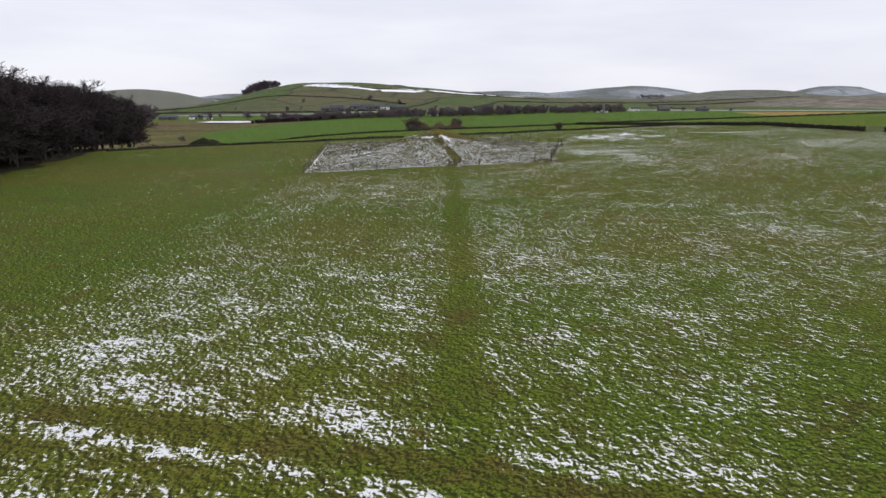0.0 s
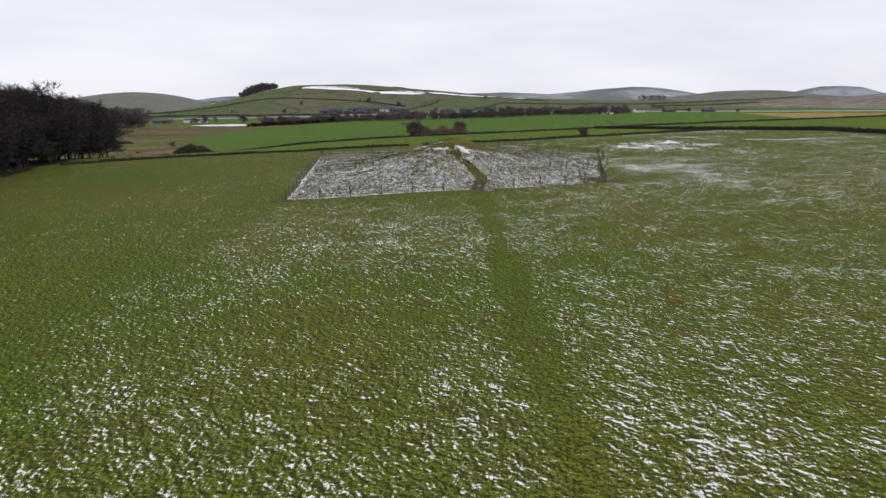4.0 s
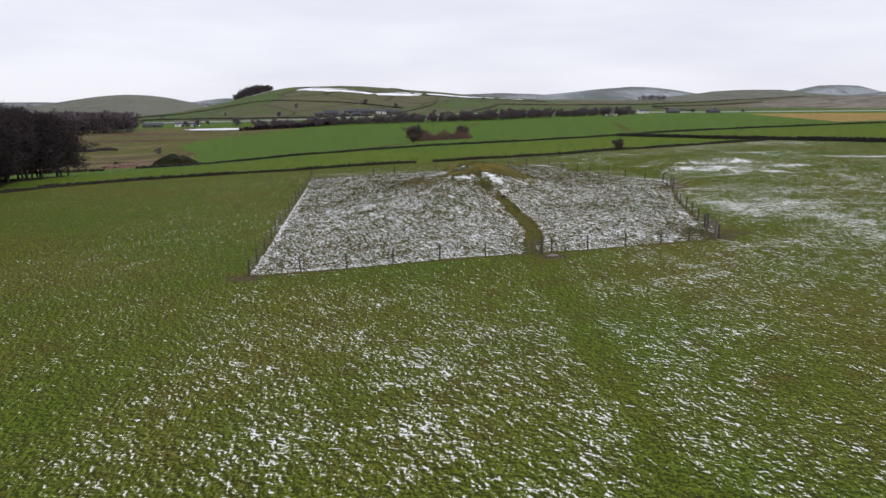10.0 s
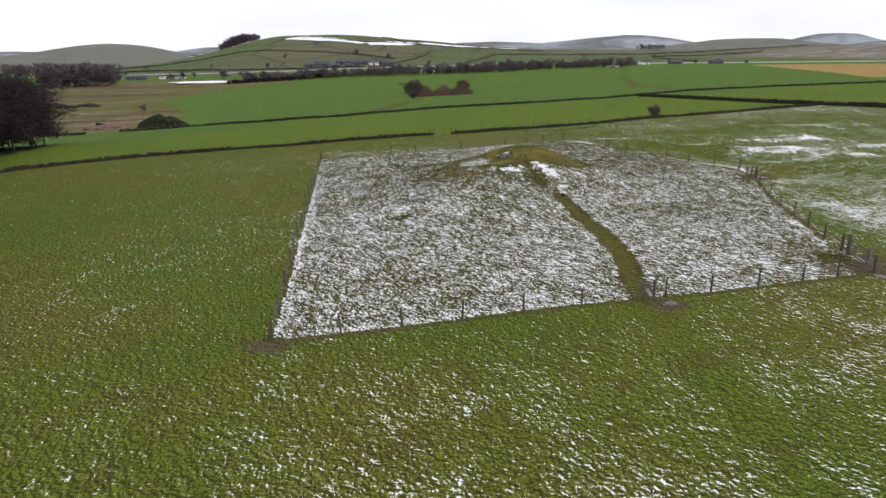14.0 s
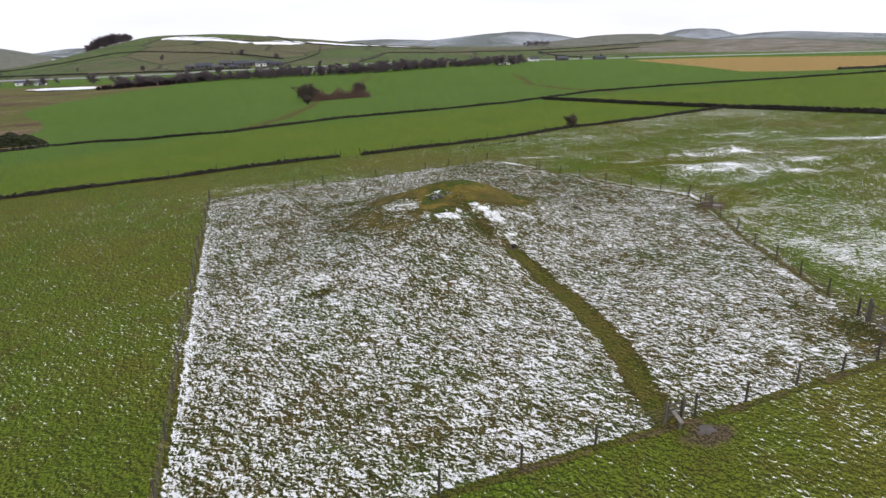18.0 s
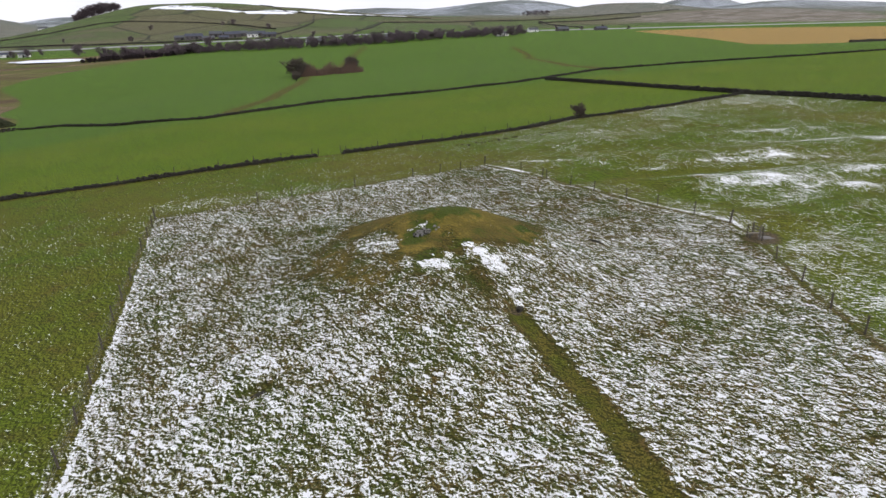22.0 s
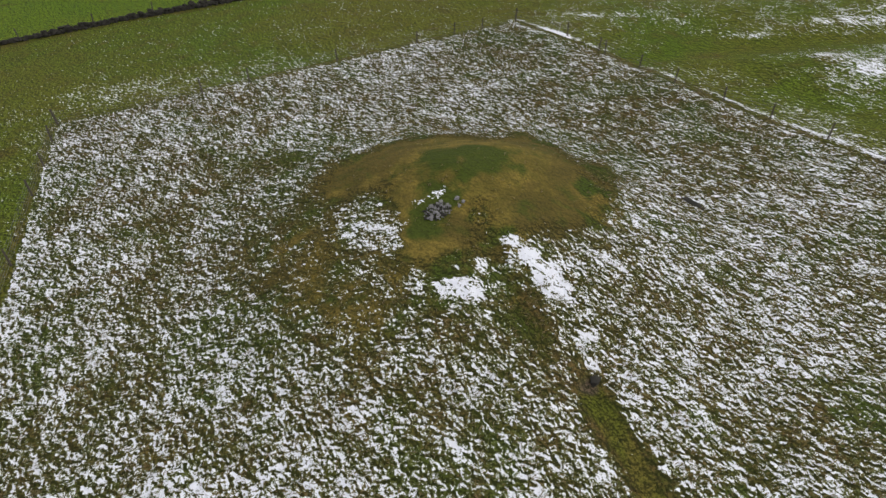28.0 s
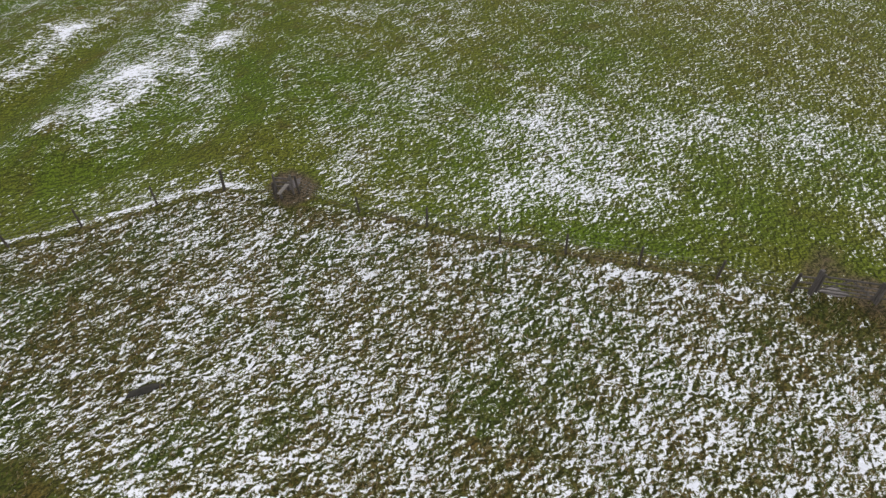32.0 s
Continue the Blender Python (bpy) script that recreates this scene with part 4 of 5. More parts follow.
def fence(posts, seed, stout=(), label="wire stock fence on weathered wooden stakes"):
    """A stock fence: stakes, and five wires that run from stake to stake."""
    rng = random.Random(seed)
    x0, y0 = posts[0]
    root = tagged(new("wire_fence"), label, "fence", "fences round the barrow")
    root.location = base = Vector((x0, y0, ground_z(x0, y0)))
    tops = []
    for i, (x, y) in enumerate(posts):
        p = Vector((x, y, ground_z(x, y)))
        mesh = STOUT[i % 2] if i in stout else STAKES[rng.randrange(4)]
        part("strainer_post" if i in stout else "post", mesh, root, "stout corner post" if i in stout else "", Matrix.Translation(p - base) @ pose(0, 0, 0, rng.uniform(-4, 4), rng.uniform(-4, 4), rng.uniform(0, 360)))
        tops.append(p - base)
    for level in (0.16, 0.36, 0.56, 0.78, 1.0):
        soup, line = Soup(), []
        for a, b in zip(tops, tops[1:]):
            n = max(2, int((b - a).length / 1.9))
            for k in range(n + (b is tops[-1])):
                q = a.lerp(b, k / n)
                w = q + base
                line.append(Vector((q.x, q.y, ground_z(w.x, w.y) - base.z + level - 0.02 * math.sin(math.pi * k / n))))
        soup.tube(line, [0.006] * len(line), 3, False)
        part("wire", soup.mesh("wire", M_WIRE), root)
    return root


fence([(0, 0), (3.94, 0), (7.54, -0.1), (11.19, -0.15), (15.03, -0.1), (18.84, -0.05), (22.75, 0)], 1, (0,))
fence([(23.7, 0), (24.55, 0.02), (27.73, 0), (31.1, 0), (34.39, 0), (37.02, 0), (39.86, 0.02)], 2, (6,))
fence([(41.2, 4.25), (42.44, 7.32), (43.87, 10.7), (45.22, 14.07), (46.36, 17.26), (48.05, 20.95), (49.55, 24.56), (51.75, 28.0)], 3, (0,))
fence([(51.4, 29.3), (52.45, 32.3), (51.6, 35.9), (50.4, 39.7), (49.1, 43.0), (47.6, 46.8), (46.87, 50.4), (45.6, 53.6), (45.4, 54.3), (44.6, 58.3), (42.08, 63.73)], 4, (1, 10))
fence([(42.08, 63.73), (38.45, 63.35), (35.64, 63.38), (31.84, 62.82), (24.3, 62.2), (16.69, 61.2), (12.88, 60.93), (2.22, 60.23)], 5, (7,))
fence([(2.22, 60.23), (2.1, 57.6), (1.95, 54.2), (1.7, 50.6), (1.45, 43.7), (1.2, 40.0), (1.0, 36.6), (0.85, 32.4), (0.8, 28.2), (0.7, 24.3), (0.5, 20.8), (0.35, 17.2), (0.25, 13.4), (0.1, 8.9), (0.05, 4.1), (0, 0)], 6)
# odd stakes along the ruined wall
wall_posts = [(x, float(np.interp(x, [p[0] for p in WALL_NEAR], [p[1] for p in WALL_NEAR])) + 0.7) for x in (-4, 3, 9, 14, 18, 22.6, 23.6, 27.1, 27.9, 33, 36, 40.5, 44, 47.5, 52, 56.5, 61, 66)]
for i in range(0, len(wall_posts)):
    x, y = wall_posts[i]
    ob = new("fence_stake", STAKES[i % 4])
    ob.matrix_world = Matrix.Translation((x, y, ground_z(x, y))) @ pose(0, 0, 0, (i * 37 % 13) - 6, (i * 53 % 11) - 5, i * 40)
    tagged(ob, "weathered fence stake beside the tumbled wall", "fence post", "stakes along the wall")


# ---------------------------------------------------------------- stiles and gates
def stile(at, heading, label):
    """A step stile: two posts, three rails, a long tread on two legs."""
    root = tagged(new("step_stile"), label, "stile", "stiles")
    root.matrix_world = Matrix.Translation((at[0], at[1], ground_z(*at))) @ pose(0, 0, 0, 0, 0, heading)
    for sx, tall in ((-0.5, 1.28), (0.5, 1.34)):
        s = Soup()
        s.box(0.10, 0.10, tall + 0.2, Matrix.Translation((sx, 0, -0.2)), 0.015)
        part("post", s.mesh("post", M_GATE), root)
    for z in (0.42, 0.70, 0.98):
        s = Soup()
        s.beam((-0.56, 0.075, z), (0.56, 0.075, z + 0.02), 0.10, 0.035)
        part("rail", s.mesh("rail", M_GATE), root)
    s = Soup()
    s.box(0.22, 1.15, 0.05, pose(0.05, -0.1, 0.44, 4, 0, -14), 0.008)
    part("tread", s.mesh("tread", M_PLANK), root, "pale worn step plank")
    for y in (-0.50, 0.30):
        s = Soup()
        s.box(0.14, 0.09, 0.62, Matrix.Translation((0.05 + y * 0.2, y, -0.18)), 0.01)
        part("step_leg", s.mesh("step_leg", M_GATE), root)
    return root


stile((23.22, -0.02), 0, "weathered wooden step stile in the fence with a pale tread")
stile((51.85, 28.8), -104, "weathered wooden step stile in the fence beside a muddy puddle")

root = tagged(new("field_gate"), "grey wooden five-bar field gate, shut, with a diagonal brace", "gate")
ga, gb = Vector((40.95, 3.45, 0)), Vector((40.05, 0.80, 0))
ga.z, gb.z = ground_z(ga.x, ga.y), ground_z(gb.x, gb.y)
root.location = ga
for q, tall, w in ((ga, 1.58, 0.17), (gb, 1.5, 0.16)):
    s = Soup()
    s.box(w, w, tall + 0.3, Matrix.Translation(q - ga + Vector((0, 0, -0.3))) @ pose(0, 0, 0, 0, 0, 18), 0.02)
    part("gate_post", s.mesh("gate_post", M_GATE), root, "thick squared gate post")
d = (gb - ga)
a0, b0 = d * 0.07, d * 0.94
for z in (0.25, 0.45, 0.66, 0.90, 1.20):
    s = Soup()
    s.beam(a0 + Vector((0, 0, z)), b0 + Vector((0, 0, z)), 0.07 if z < 1.1 else 0.09, 0.028)
    part("bar", s.mesh("bar", M_GATE), root)
for f in (0.0, 1.0):
    s = Soup()
    q = a0.lerp(b0, f)
    s.box(0.09, 0.09, 1.2, Matrix.Translation(q + Vector((0, 0, 0.16))) @ pose(0, 0, 0, 0, 0, 18), 0.01)
    part("stile_rail", s.mesh("stile_rail", M_GATE), root)
for e, f in (((0.0, 0.28), (0.5, 1.16)), ((1.0, 0.28), (0.5, 1.16))):
    s = Soup()
    s.beam(a0.lerp(b0, e[0]) + Vector((0.04, 0, e[1])), a0.lerp(b0, f[0]) + Vector((0.04, 0, f[1])), 0.07, 0.022)
    part("brace", s.mesh("brace", M_GATE), root)
for z in (0.3, 1.1):
    s = Soup()
    s.beam(Vector((-0.02, -0.1, z)), a0 + Vector((0.1, -0.12, z)) * 1.0, 0.05, 0.015)
    part("hinge", s.mesh("hinge", M_WIRE), root, "dark iron strap hinge")

root = tagged(new("rail_panel"), "short wooden rail panel between gate post and corner post", "fence")
pa, pb = gb + (Vector((39.86, 0.02, 0)) - gb) * 0.2, Vector((39.86, 0.06, 0))
pa.z = pb.z = gb.z
root.location = pa
for z in (0.35, 0.7, 1.05):
    s = Soup()
    s.beam(Vector((0, 0, z)), pb - pa + Vector((0, 0, z)), 0.09, 0.03)
    part("rail", s.mesh("rail", M_GATE), root)
root = tagged(new("rail_panel"), "short wooden rail panel beside the big gate post", "fence")
root.location = ga
for z in (0.35, 0.7, 1.05):
    s = Soup()
    s.beam(Vector((0.03, 0.1, z)), Vector((0.25, 0.8, z)), 0.09, 0.03)
    part("rail", s.mesh("rail", M_GATE), root)

# pale field gate in the east wall
root = tagged(new("field_gate"), "pale wooden five-bar gate between two stone walls", "gate")
root.location = (127.2, 30.6, ground_z(127.2, 30.6))
run = Vector((1.35, -3.3, 0.05))
for z in (0.25, 0.5, 0.75, 1.0, 1.25):
    s = Soup()
    s.beam(Vector((0, 0, z)), run + Vector((0, 0, z)), 0.11, 0.05)
    part("bar", s.mesh("bar", M_PLANK), root)
for f in (0.0, 0.5, 1.0):
    s = Soup()
    s.box(0.13, 0.13, 1.4, Matrix.Translation(run * f), 0.01)
    part("upright", s.mesh("upright", M_PLANK), root)

# ---------------------------------------------------------------- stones, puddles, molehills
rng = random.Random(5)
root = tagged(new("cairn"), "low heap of small grey limestone blocks on the barrow", "cairn")
root.location = cz = Vector((23.75, 35.0, ground_z(23.75, 35.0)))
for i in range(84):
    a = i * 2.399
    r = 0.62 * math.sqrt((i + 0.5) / 84)
    x, y = cz.x + math.cos(a) * r * 1.2, cz.y + math.sin(a) * r
    s = Soup()
    w = 0.05 + 0.10 * rng.random() ** 1.6
    s.lump((0, 0, 0), (w, w * rng.uniform(0.55, 0.9), w * rng.uniform(0.4, 0.7)), rng, 0.45, rng.uniform(0, 6.28))
    part("stone", s.mesh("stone", (M_STONE, M_STONE, M_WALL)[i % 3]), root, at=Matrix.Translation(Vector((x, y, ground_z(x, y) + w * 0.25 + 0.28 * max(0, 0.7 - r))) - cz))
for i, (x, y, w) in enumerate(((24.95, 35.35, 0.20), (25.15, 35.0, 0.18), (24.9, 34.85, 0.16))):
    s = Soup()
    s.lump((0, 0, 0), (w, w * 0.7, w * 0.5), rng, 0.2)
    ob = new("limestone_block", s.mesh("limestone_block", M_STONE))
    ob.location = (x, y, ground_z(x, y) + w * 0.35)
    tagged(ob, "loose grey limestone block beside the cairn", "stone", "blocks beside the cairn")

s = Soup()
s.lump((0, 0, 0.0), (1.0, 0.30, 0.20), rng, 0.12, radians(108))
ob = tagged(new("stone_slab", s.mesh("stone_slab", M_WALL)), "long dark grey stone slab lying in a grassy hollow", "stone", "slabs in the grass")
ob.location = (38.95, 33.4, ground_z(38.95, 33.4))
s = Soup()
s.lump((0, 0, 0.0), (0.60, 0.24, 0.16), rng, 0.2, radians(20))
ob = tagged(new("stone_slab", s.mesh("stone_slab", M_WALL)), "short dark stone slab half sunk in rank grass", "stone", "slabs in the grass")
ob.location = (9.9, 22.8, ground_z(9.9, 22.8))
s = Soup()
s.lump((0, 0, 0.1), (0.35, 0.26, 0.25), rng, 0.2)
ob = tagged(new("boulder", s.mesh("boulder", M_WALL)), "dark half-buried boulder at the head of the path", "stone")
ob.location = (26.95, 24.4, ground_z(26.95, 24.4))


def puddle(x, y, rx, ry, turn, seed, label="shallow muddy puddle by the fence"):
    rng, n = random.Random(seed), 22
    z = max(ground_z(x + dx, y + dy) for dx in (-0.2, 0, 0.2) for dy in (-0.2, 0, 0.2)) + 0.012
    vs = [(0, 0, 0)]
    for k in range(n):
        a, r = 6.2832 * k / n, 1 + rng.uniform(-0.28, 0.22)
        vs.append((math.cos(a) * rx * r, math.sin(a) * ry * r, -0.015))
    ob = new("puddle", from_lists("puddle", vs, [(0, 1 + k, 1 + (k + 1) % n) for k in range(n)], M_PUDDLE))
    ob.matrix_world = Matrix.Translation((x, y, z)) @ pose(0, 0, 0, 0, 0, turn)
    return tagged(ob, label, "puddle", kind="structure")


puddle(24.35, -1.0, 0.62, 0.34, 20, 1)
puddle(52.75, 28.5, 0.75, 0.42, -50, 2)
puddle(39.9, -0.75, 0.6, 0.3, -60, 3)
puddle(41.0, 2.4, 0.9, 0.28, 70, 4)

for i in range(26):
    x, y = 44 + i * 0.75 + rng.uniform(-0.5, 0.5), 78.2 + rng.uniform(-0.9, 0.9) + 0.03 * i
    s = Soup()
    w = rng.uniform(0.16, 0.34)
    s.lump((0, 0, 0.05), (w, w * 0.9, w * 0.5), rng, 0.3)
    ob = new("molehill", s.mesh("molehill", M_EARTH))
    ob.location = (x, y, ground_z(x, y))
    tagged(ob, "small dark heap of fresh mole earth", "molehill", "molehills near the wall")


# ---------------------------------------------------------------- trees
def grow(soup_limb, soup_twig, p, d, length, r, level, rng, top, spread, twig, kids, low=0.3):
    """One limb and all that springs from it."""
    n = 4 if level < top else 2
    pts, q, dd = [p], p.copy(), d.copy()
    for i in range(n):
        dd = (dd + Vector((rng.gauss(0, 0.16), rng.gauss(0, 0.16), rng.gauss(0.05, 0.10)))).normalized()
        q = q + dd * (length / n)
        pts.append(q.copy())
    rads = [max(twig, r * (1 - 0.55 * i / n)) for i in range(n + 1)]
    (soup_limb if level <= 1 else soup_twig).tube(pts, rads, 6 if level == 0 else (4 if level == 1 else 3), False)
    if level >= top:
        return
    for k in range(kids[level]):
        f = rng.uniform(0.35 if level else low, 1.0)
        i = min(n - 1, int(f * n))
        at = pts[i].lerp(pts[i + 1], f * n - i)
        side = Vector((rng.gauss(0, 1), rng.gauss(0, 1), rng.gauss(0.15, 0.5))).normalized()
        go = (dd * (1 - spread) + side * spread).normalized()
        grow(soup_limb, soup_twig, at, go, length * rng.uniform(0.42, 0.60), rads[i] * 0.55, level + 1, rng, top, spread, twig, kids, low)


def tree(name, tall, seed, label, category, group, kids=(11, 6, 5, 4), spread=0.62, twig=0.022, trunk=0.32, materials=None, stems=1, first=0.26):
    """A bare tree: trunk with its limbs, and a crown of fine twigs."""
    rng = random.Random(seed)
    limb, fine = Soup(), Soup()
    for s in range(stems):
        lean = Vector((rng.gauss(0, 0.06 + 0.25 * (stems > 1)), rng.gauss(0, 0.06 + 0.25 * (stems > 1)), 1)).normalized()
        grow(limb, fine, Vector((rng.uniform(-0.2, 0.2) * (stems > 1), rng.uniform(-0.2, 0.2) * (stems > 1), -0.4)), lean, tall * 0.72, trunk, 0, rng, len(kids), spread, twig, kids, first)
    root = tagged(new(name), label, category, group)
    mats = materials or (M_BARK, M_TWIG)
    wood, crown = limb.mesh("trunk", mats[0]), fine.mesh("crown", mats[1])
    true = Matrix.Scale(tall / max(v.co.z for v in crown.vertices), 4)
    wood.transform(true)
    crown.transform(true)
    part("trunk", wood, root)
    part("crown", crown, root)
    return root


def plant(proto, x, y, scale, turn, first=False):
    m = Matrix.LocRotScale((x, y, ground_z(x, y)), Euler((0, 0, radians(turn))), (scale, scale, scale * 1.0))
    if first:
        proto.matrix_basis = m
        return proto
    keep = proto.scale.copy()
    proto.scale = (1, 1, 1)
    ob = copy_thing(proto, m)
    proto.scale = keep
    return ob


# beech wood at the field's west side
rng = random.Random(77)
beeches = [tree("beech_tree", 22.5, 100 + i, "tall bare beech with a dense dark twiggy crown", "tree", "beech wood", (21, 10, 6, 4), 0.76, 0.055, 0.34, None, 1, 0.15) for i in range(4)]
spots = []
for row in range(10):
    for k in range(28):
        x = -57 - row * 5.8 + rng.uniform(-2.2, 2.2) - max(0, (k - 10)) * 0.7
        y = -12 + k * 5.5 + rng.uniform(-2.5, 2.5)
        if y < 142:
            spots.append((x, y))
for i, (x, y) in enumerate(spots):
    plant(beeches[i % 4], x, y, rng.uniform(0.92, 1.02) - 0.19 * min(1, max(0, (y - 15) / 45)) - (0.10 if x > -60 else 0), rng.uniform(0, 360), i < 4)
# far woods on the moor's edge
more = [tree("wood_tree", 11, 120 + i, "bare tree in a distant dark wood", "tree", "distant wood", (13, 8, 5), 0.68, 0.07, 0.3, (M_HAZED_TWIG, M_HAZED_TWIG), 1, 0.2) for i in range(3)]
for i in range(46):
    f = (i % 23) / 22
    plant(more[i % 3], -322 + 66 * f + rng.uniform(-2, 2), 745 + 30 * f + (i // 23) * 22 + rng.uniform(-8, 8), rng.uniform(1.9, 2.6), rng.uniform(0, 360), i < 3)
for i in range(26):
    f = i / 25
    plant(more[i % 3], -500 + 115 * f, 1060 + rng.uniform(-25, 25), rng.uniform(1.7, 2.1), rng.uniform(0, 360))

# lone hawthorn on the wall
haw = tree("hawthorn", 3.1, 140, "lone bare hawthorn with a rounded twiggy crown on the wall line", "tree", "", (9, 8, 6, 3), 0.72, 0.016, 0.14, (M_BARK, M_SHRUB), 3)
plant(haw, 73.4, 90.3, 1.0, 20, True)

# bushes and dead stalks in the green field
bush = [tree("thicket_bush", 7, 150 + i, "bare round bush in a rough patch of a green field", "bush", "field thicket", (11, 8, 5), 0.75, 0.055, 0.16, (M_BARK, M_SHRUB), 4) for i in range(2)]
for i, (x, y, s) in enumerate(((57, 374, 1.75), (50, 318, 0.8), (62, 379, 1.2), (92, 377, 1.5), (70, 376, 0.45), (75, 377, 0.5), (80, 378, 0.42), (84, 376, 0.55), (66, 378, 0.6), (88, 379, 0.5))):
    plant(bush[i % 2], x, y, s, i * 67, i < 2)
s, rng2 = Soup(), random.Random(9)
for i in range(1500):
    x, y = rng2.uniform(60, 98), 376 + rng2.gauss(0, 4.5)
    z, t = ground_z(x, y), rng2.uniform(2.0, 8.0) * (0.75 + 0.25 * math.sin(x * 0.5))
    s.tube([Vector((x, y, z)), Vector((x + rng2.gauss(0, 0.5), y + rng2.gauss(0, 0.5), z + t))], [0.13, 0.04], 3, False)
tagged(new("rough_stalks", s.mesh("rough_stalks", M_REED)), "dry brown stalks and brambles in an unmown strip", "undergrowth", kind="stuff")

# tree belt along the valley road
belt = [tree("belt_tree", 12, 160 + i, "bare dark tree in the belt along the valley road", "tree", "valley tree belt", (15, 9, 5), 0.72, 0.075, 0.28, (M_HAZED_TWIG, M_HAZED_TWIG), 1 + i % 2, 0.08) for i in range(4)]
BELT = [(-100, 760), (-40, 770), (70, 720), (140, 705), (200, 690), (285, 715), (345, 735), (430, 790)]
n = 0
for x, y, a in on_line(BELT, 1.8):
    if x > 330 and n % 3:
        n += 1
        continue
    plant(belt[n % 4], x + rng.uniform(-3, 3), y + rng.uniform(-24, 18), 0.55 + 0.65 * rng.random() ** 2.0, rng.uniform(0, 360), n < 4)
    n += 1
for i, (x, y, sc) in enumerate(((345, 705, 1.1), (352, 708, 1.2), (360, 706, 1.1), (372, 712, 0.9), (310, 712, 0.9), (-140, 880, 1.2), (-120, 890, 0.8), (10, 880, 1.1), (-30, 930, 0.7), (-200, 900, 0.9), (-185, 905, 0.8), (-215, 890, 0.8), (520, 860, 0.8), (560, 850, 0.6), (600, 850, 0.7), (640, 840, 0.5), (-80, 1230, 1.0), (60, 1260, 1.0), (40, 1240, 0.8), (120, 1190, 0.9), (-200, 1130, 0.7), (-100, 1080, 0.8), (150, 900, 0.9), (-125, 425, 0.42), (-300, 980, 0.8), (-340, 1000, 0.9), (-330, 880, 0.9))):
    plant(belt[i % 4], x, y, sc, i * 71)
# thick hedge on the moor's edge
gorse = tree("hedge_bush", 4.5, 170, "dense dark hedge bush at the moor's edge", "bush", "moor hedge", (9, 8, 6), 0.8, 0.10, 0.16, (M_BARK, M_TWIG), 5)
for i in range(34):
    plant(gorse, -112 + i * 4.6 + rng.uniform(-1, 1), 722 + i * 1.2 + rng.uniform(-2, 2), rng.uniform(0.8, 1.25) * (1.25 if i < 26 else 0.8), i * 50, i == 0)
# tree clumps on the hill tops
hill = [tree("hilltop_tree", 24, 180 + i, "bare tree in a hilltop clump on the skyline", "tree", "hilltop clumps", (13, 7, 4), 0.7, 0.15, 0.5, (M_HAZED_TWIG, M_HAZED_TWIG), 1, 0.10) for i in range(2)]
k = 0
for i in range(84):
    f = (i % 42) / 41
    plant(hill[k % 2], -272 + 100 * f + rng.uniform(-4, 4), 1690 + rng.uniform(-22, 22), rng.uniform(0.8, 1.1) * (0.45 + 0.65 * math.sin(math.pi * (0.05 + 0.88 * f)) * (1.2 - 0.4 * f)), rng.uniform(0, 360), k < 2)
    k += 1
for i in range(13):
    plant(hill[i % 2], 930 + 4.9 * i + rng.uniform(-2, 2), 1745 - 2.9 * i + rng.uniform(-6, 6), rng.uniform(0.6, 0.85), rng.uniform(0, 360))


# dark gorse heap and spoil banks on the moor
def heap(name, x, y, rx, ry, tall, material, seed, label, count=900, size=0.5):
    """A bank thickly grown over with small clumps."""
    rng, s = random.Random(seed), Soup()
    z0 = ground_z(x, y)
    for i in range(count):
        a, r = rng.uniform(0, 6.2832), math.sqrt(rng.random())
        u, v = math.cos(a) * r, math.sin(a) * r
        up = tall * (1 - r * r) * (0.75 + 0.5 * noise.noise(Vector((u * 2.5, v * 2.5, seed))))
        w = size * rng.uniform(0.6, 1.5)
        s.lump((x + u * rx, y + v * ry, z0 + up * 0.9), (w, w, w * 0.8), rng, 0.35)
    return tagged(new(name, s.mesh(name, material)), label, "bushes", kind="stuff")


heap("gorse_bank", -67, 243, 9.5, 5, 5.4, M_EVERGREEN, 21, "dark gorse grown over a steep old spoil heap", 1100, 0.8)
heap("gorse_bank", -98, 262, 4, 3, 2.5, M_EVERGREEN, 22, "small dark gorse bush on rough grass", 160, 0.6)
heap("spoil_bank", -90, 247, 9, 5, 1.4, M_REED, 23, "low brown spoil bank with dead grass", 260, 0.8)
for i in range(8):
    heap("heather_bank", -270 + i * 13, 470 + (i % 3) * 8, 8, 3, 1.6, M_TWIG, 30 + i, "dark leggy heather along a moor bank", 60, 1.3)

# frozen pool and road
vs, n = [(0, 0, 0)], 36
for k in range(n):
    a, r = 6.2832 * k / n, 1 + 0.10 * math.sin(5 * k) + 0.06 * math.sin(3 * k)
    vs.append((math.cos(a) * 44 * r, math.sin(a) * 30 * r, 0))
ob = new("pool", from_lists("pool", vs, [(0, 1 + k, 1 + (k + 1) % n) for k in range(n)], M_ICE))
ob.location = (-148, 790, ground_z(-148, 790) + 0.9)
tagged(ob, "shallow frozen pool dusted with snow on the moor", "pool", kind="structure")

